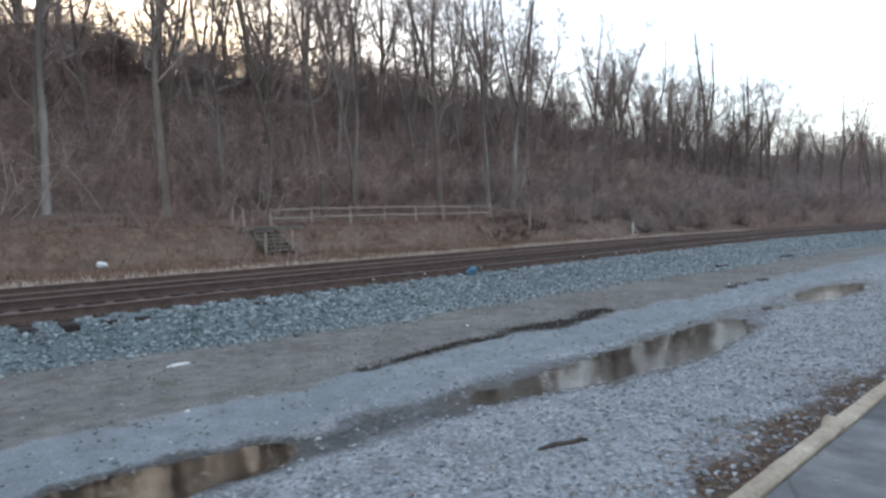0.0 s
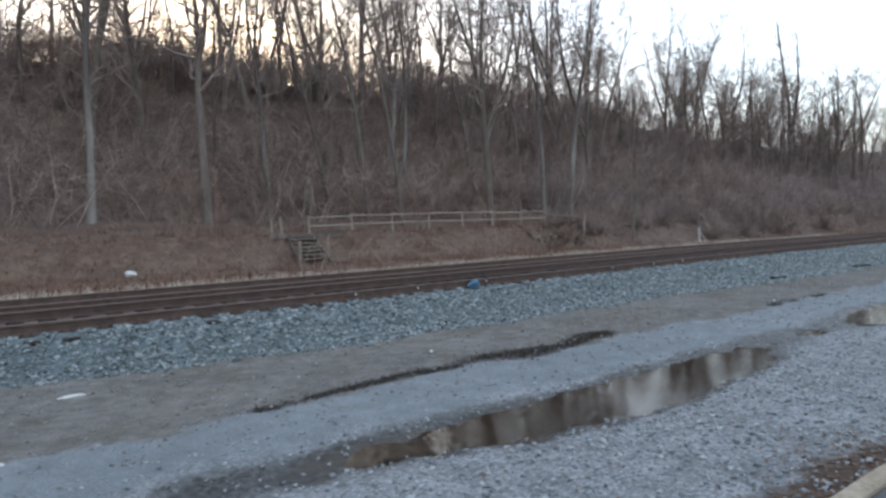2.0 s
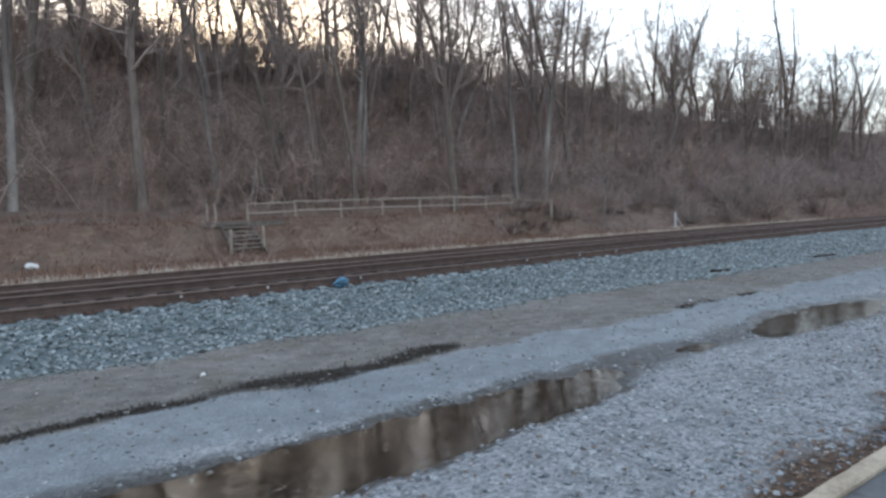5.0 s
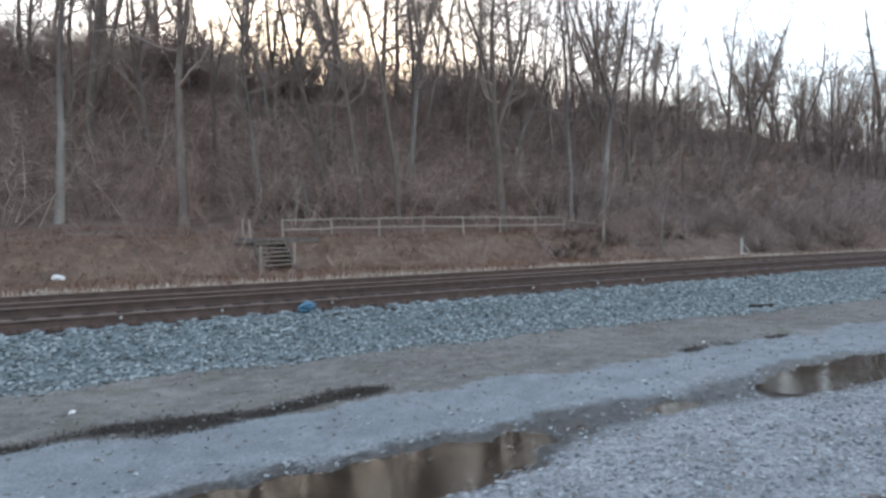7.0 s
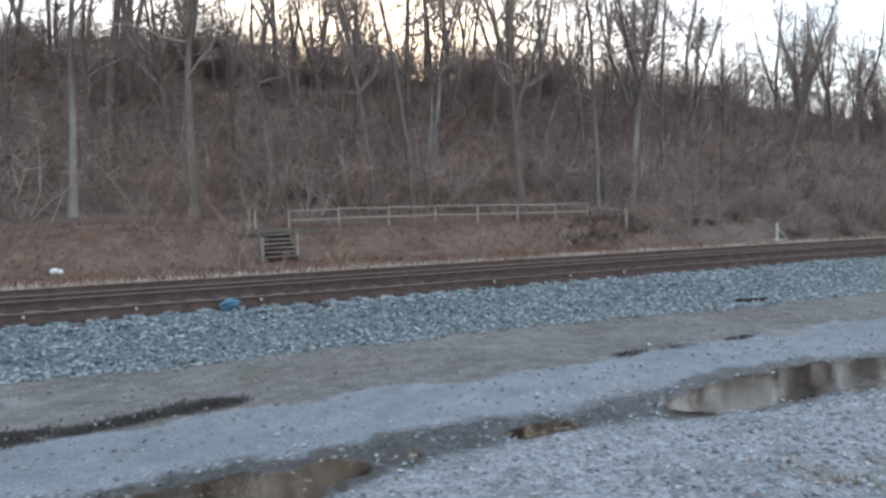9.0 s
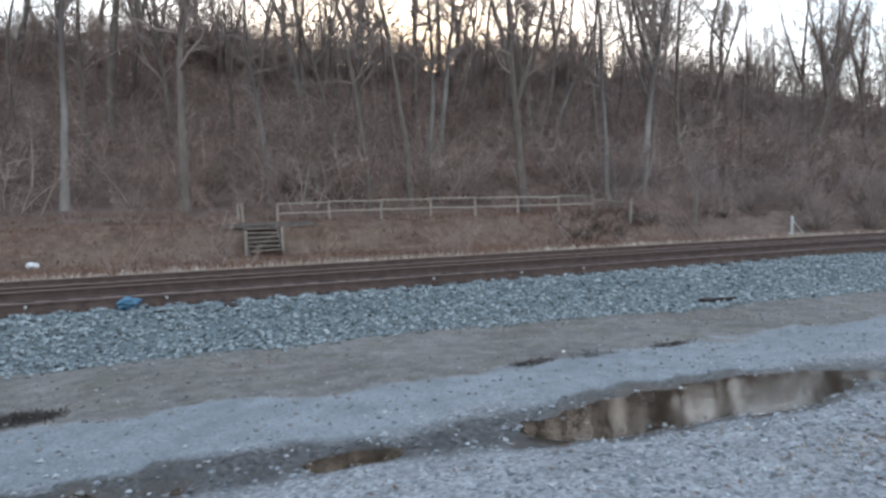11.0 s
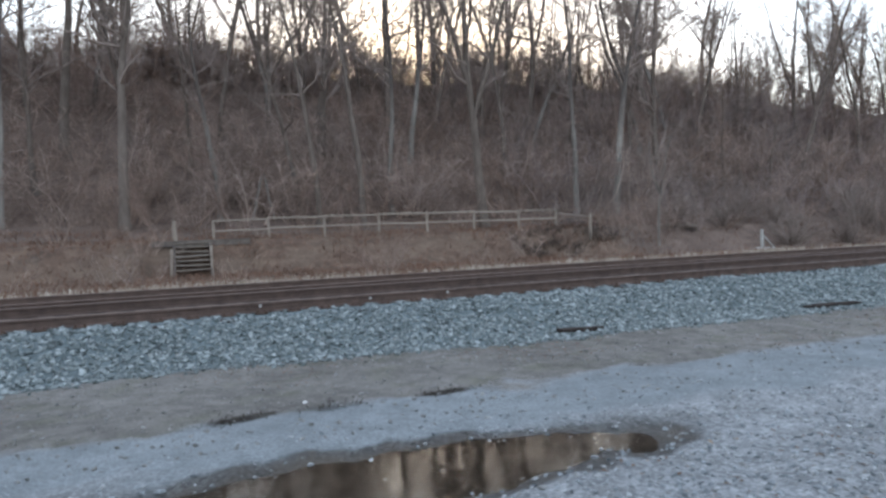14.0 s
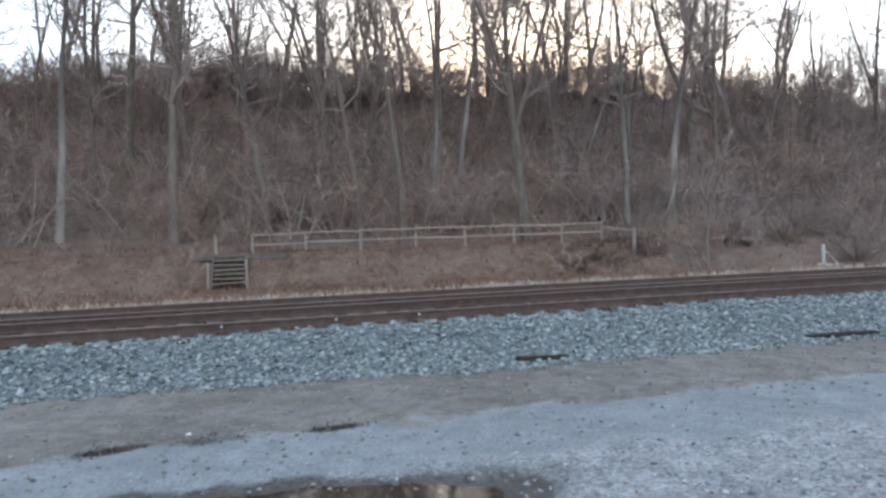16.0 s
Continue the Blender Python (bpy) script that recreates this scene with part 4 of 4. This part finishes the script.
steps = tagged(new("steps"), "old weathered timber steps with posts up the embankment", "steps")
STEP_X, STEP_Y0, STEP_Y1, STEP_Z0, STEP_Z1 = 16.95, 28.3, 30.1, 0.33, 1.58
count = 7
for i in range(count):
    t = (i + 1) / count
    ob = part("tread", boxed((1.3, 0.3, 0.05), (0, 0, 0), None, 0.008, 0.01, rng), STEP_WOOD, steps)
    ob.matrix_basis = pose(STEP_X, STEP_Y0 + (STEP_Y1 - STEP_Y0) * t - 0.1, STEP_Z0 + (STEP_Z1 - STEP_Z0) * t, rng.uniform(-2, 2), rng.uniform(-1.5, 1.5), 0)
run = Vector((0, STEP_Y1 - STEP_Y0 + 0.3, STEP_Z1 - STEP_Z0 + 0.2))
for s in (-1, 1):
    ob = part("stringer", boxed((0.06, run.length, 0.26), (0, 0, 0), None, 0.008), DARK_WOOD, steps)
    ob.matrix_basis = pose(STEP_X + s * 0.69, (STEP_Y0 + STEP_Y1) / 2 - 0.05, (STEP_Z0 + STEP_Z1) / 2 - 0.08, math.degrees(math.atan2(run.z, run.y)), 0, 0)
for x, y, z0, z1 in ((16.14, 28.41, 0.1, 1.36), (17.66, 28.5, 0.1, 1.45), (16.25, 31.75, 1.55, 2.56), (16.35, 30.8, 1.55, 2.53)):
    ob = part("post", boxed((0.1, 0.1, z1 - z0), (0, 0, (z1 - z0) / 2), None, 0.012, 0.006, rng), GREY_WOOD, steps)
    ob.matrix_basis = pose(x, y, z0, rng.uniform(-2, 2), rng.uniform(-2, 2), rng.uniform(-8, 8))
landing = tagged(new("landing"), "dark timber landing at the head of the steps", "landing")
for i in range(12):
    ob = part("plank", boxed((3.9, 0.14, 0.05), (0, 0, 0), None, 0.006, 0.008, rng), DARK_WOOD, landing)
    ob.matrix_basis = pose(17.35, 30.0 + 0.15 * i, 1.64 + rng.uniform(-0.006, 0.006), 0, rng.uniform(-0.4, 0.4), 0)
ob = part("beam", boxed((3.9, 0.08, 0.18), (0, 0, 0), None, 0.01), DARK_WOOD, landing)
ob.matrix_basis = pose(17.35, 29.97, 1.52)
for x in (15.5, 17.75, 19.2):
    ob = part("post", boxed((0.12, 0.12, 1.3), (0, 0, 0), None, 0.01), DARK_WOOD, landing)
    ob.matrix_basis = pose(x, 30.06, 0.76)


# ---------------------------------------------------------------- small things
def lump(name, radius, squash, mat, seed, label, category, rough=0.35):
    bm = bmesh.new()
    bmesh.ops.create_icosphere(bm, subdivisions=3, radius=radius)
    noise_at = Vector((seed * 3.1, seed * 1.7, seed))
    for v in bm.verts:
        v.co *= 1 + rough * noise.noise(v.co / radius * 1.1 + noise_at) + rough * 0.4 * noise.noise(v.co / radius * 3 + noise_at)
        v.co = Vector((v.co.x * squash[0], v.co.y * squash[1], v.co.z * squash[2]))
    return tagged(part(name, bm, mat), label, category)


rock = lump("rock", 0.17, (1.1, 0.9, 0.85), WHITE_STONE, 2, "white boulder on the brown embankment grass", "rock")
rock.matrix_basis = pose(8.72, 27.7, lift(8.72, 27.7) + 0.05)

stake = tagged(new("marker_stake"), "white painted marker post beside the railway", "post")
part("post", boxed((0.1, 0.1, 0.95), (0, 0, 0.42), None, 0.01, 0.004, rng), WHITE_PAINT, stake)
ob = part("base", boxed((1.2, 0.25, 0.09), (0.25, 0, 0.0), None, 0.03, 0.03, rng), WHITE_PAINT, stake)
ob = part("brace", boxed((0.05, 0.05, 0.8), (0, 0, 0), None, 0.006), WHITE_PAINT, stake)
ob.matrix_basis = pose(0.42, 0, 0.32, 0, -48, 0)
stake.matrix_basis = pose(41.68, 23.9, lift(41.68, 23.9))

post = tagged(part("timber_post", boxed((0.11, 0.11, 1.3), (0, 0, 0.55), None, 0.012, 0.01, rng), GREY_WOOD), "lone weathered timber post on the embankment", "post")
post.matrix_basis = pose(34.6, 27.3, lift(34.6, 27.3), 0, 1.5, 5)

blue = lump("plastic_bag", 0.12, (1.35, 0.8, 0.7), BLUE_PLASTIC, 5, "crumpled faded blue plastic bag on the tie ends", "bag", 0.9)
blue.matrix_basis = pose(12.45, 11.7, 0.52)


def stick(name, a, b, radius, mat, label, category, seed):
    rng = random.Random(seed)
    a, b = Vector(a), Vector(b)
    t = Tubes()
    pts = [a.lerp(b, i / 6) + Vector((rng.uniform(-1, 1), rng.uniform(-1, 1), rng.uniform(-0.3, 0.3))) * radius * 0.5 for i in range(7)]
    t.add(pts, [radius * 0.3, radius, radius * 1.05, radius, radius * 0.95, radius * 0.9, radius * 0.3], 6)
    return tagged(new(name, t.mesh(name, mat)), label, category)


plank = tagged(part("broken_plank", boxed((0.85, 0.16, 0.06), (0, 0, 0.03), None, 0.01, 0.015, rng), TIE), "broken dark plank at the ballast's foot", "plank")
plank.matrix_basis = pose(22.55, 9.65, lift(22.55, 9.65), 0, 2, 4)
stick("iron_bar", (27.3, 9.48, lift(27.3, 9.48) + 0.06), (28.75, 9.4, lift(28.75, 9.4) + 0.06), 0.045, TIE, "dark iron bar lying on the dirt", "bar", 3)
stick("dead_branch", (4.5, 3.5, lift(4.5, 3.5) + 0.012), (4.98, 3.32, lift(4.98, 3.32) + 0.012), 0.024, DARK_TWIGS, "short dark dead branch on the gravel", "branch", 4)
for i, (x, y, s) in enumerate(((3.9, 9.23, 0.10), (3.0, 6.85, 0.035), (8.7, 8.3, 0.045), (17.7, 7.4, 0.035))):
    ob = lump("pale_stone", s, (1.5 if i == 0 else 1, 0.6, 0.3 if i == 0 else 0.6), WHITE_STONE, 10 + i, "pale stone lying on the bare dirt", "stone")
    ob.matrix_basis = pose(x, y, lift(x, y) + s * 0.15, 0, 0, 20 * i)


def pole(a, b, radius, seed):
    return stick("leaning_pole", a, b, radius, BARK_PALE, "pale dead trunk leaning on the slope", "dead trunk", seed)


pole((20.0, 36, lift(20.0, 36) - 0.1), (20.6, 36.3, lift(20, 36) + 2.3), 0.06, 21)
pole((21.2, 36.6, lift(21.2, 36.6) - 0.1), (20.7, 36.3, lift(20, 36) + 2.4), 0.06, 22)


# a pale log on the bank beside the sapling, with dark brambles as the shade under it
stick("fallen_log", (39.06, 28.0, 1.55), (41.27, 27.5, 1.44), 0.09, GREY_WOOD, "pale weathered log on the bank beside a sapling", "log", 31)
thicket("dark_brambles", 12, 26, 38.6, 40.4, 27.4, 28.2, 0.1, 0.17, "dark brambles standing in for the shade under the log", DARK_TWIGS)


# small white fastenings on the near rail's web
for x in (9.48, 11.05, 13.04, 17.75, 19.66, 21.15):
    a, b, turn = along(x, 12.72 - 0.7525 - 0.05)
    ob = part("rail_clip", boxed((0.04, 0.04, 0.045), (0, 0, 0), None, 0.006), WHITE_PAINT, near_track, "small white rail fastening")
    ob.matrix_basis = pose(a, b, 0.545, 0, 0, math.degrees(turn))

# a slack rail from the fence's end down to the lone post
stick("fallen_rail", (34.95, 30.95, 2.35), (34.62, 27.35, lift(34.6, 27.3) + 1.05), 0.035, GREY_WOOD, "grey timber rail sloping down from the fence", "rail", 8)

# a drift of dead grass and leaves on the verge
x, y, r = spots(9000, 14, 21, 2.2, 3.9, 41, drift)
tagged(blades("dead_grass", x, y, r, PALE_STRAW, 0.03, 0.10, 0.006, 2.0), "pale flattened dead grass on the gravel verge", "grass", kind="stuff")
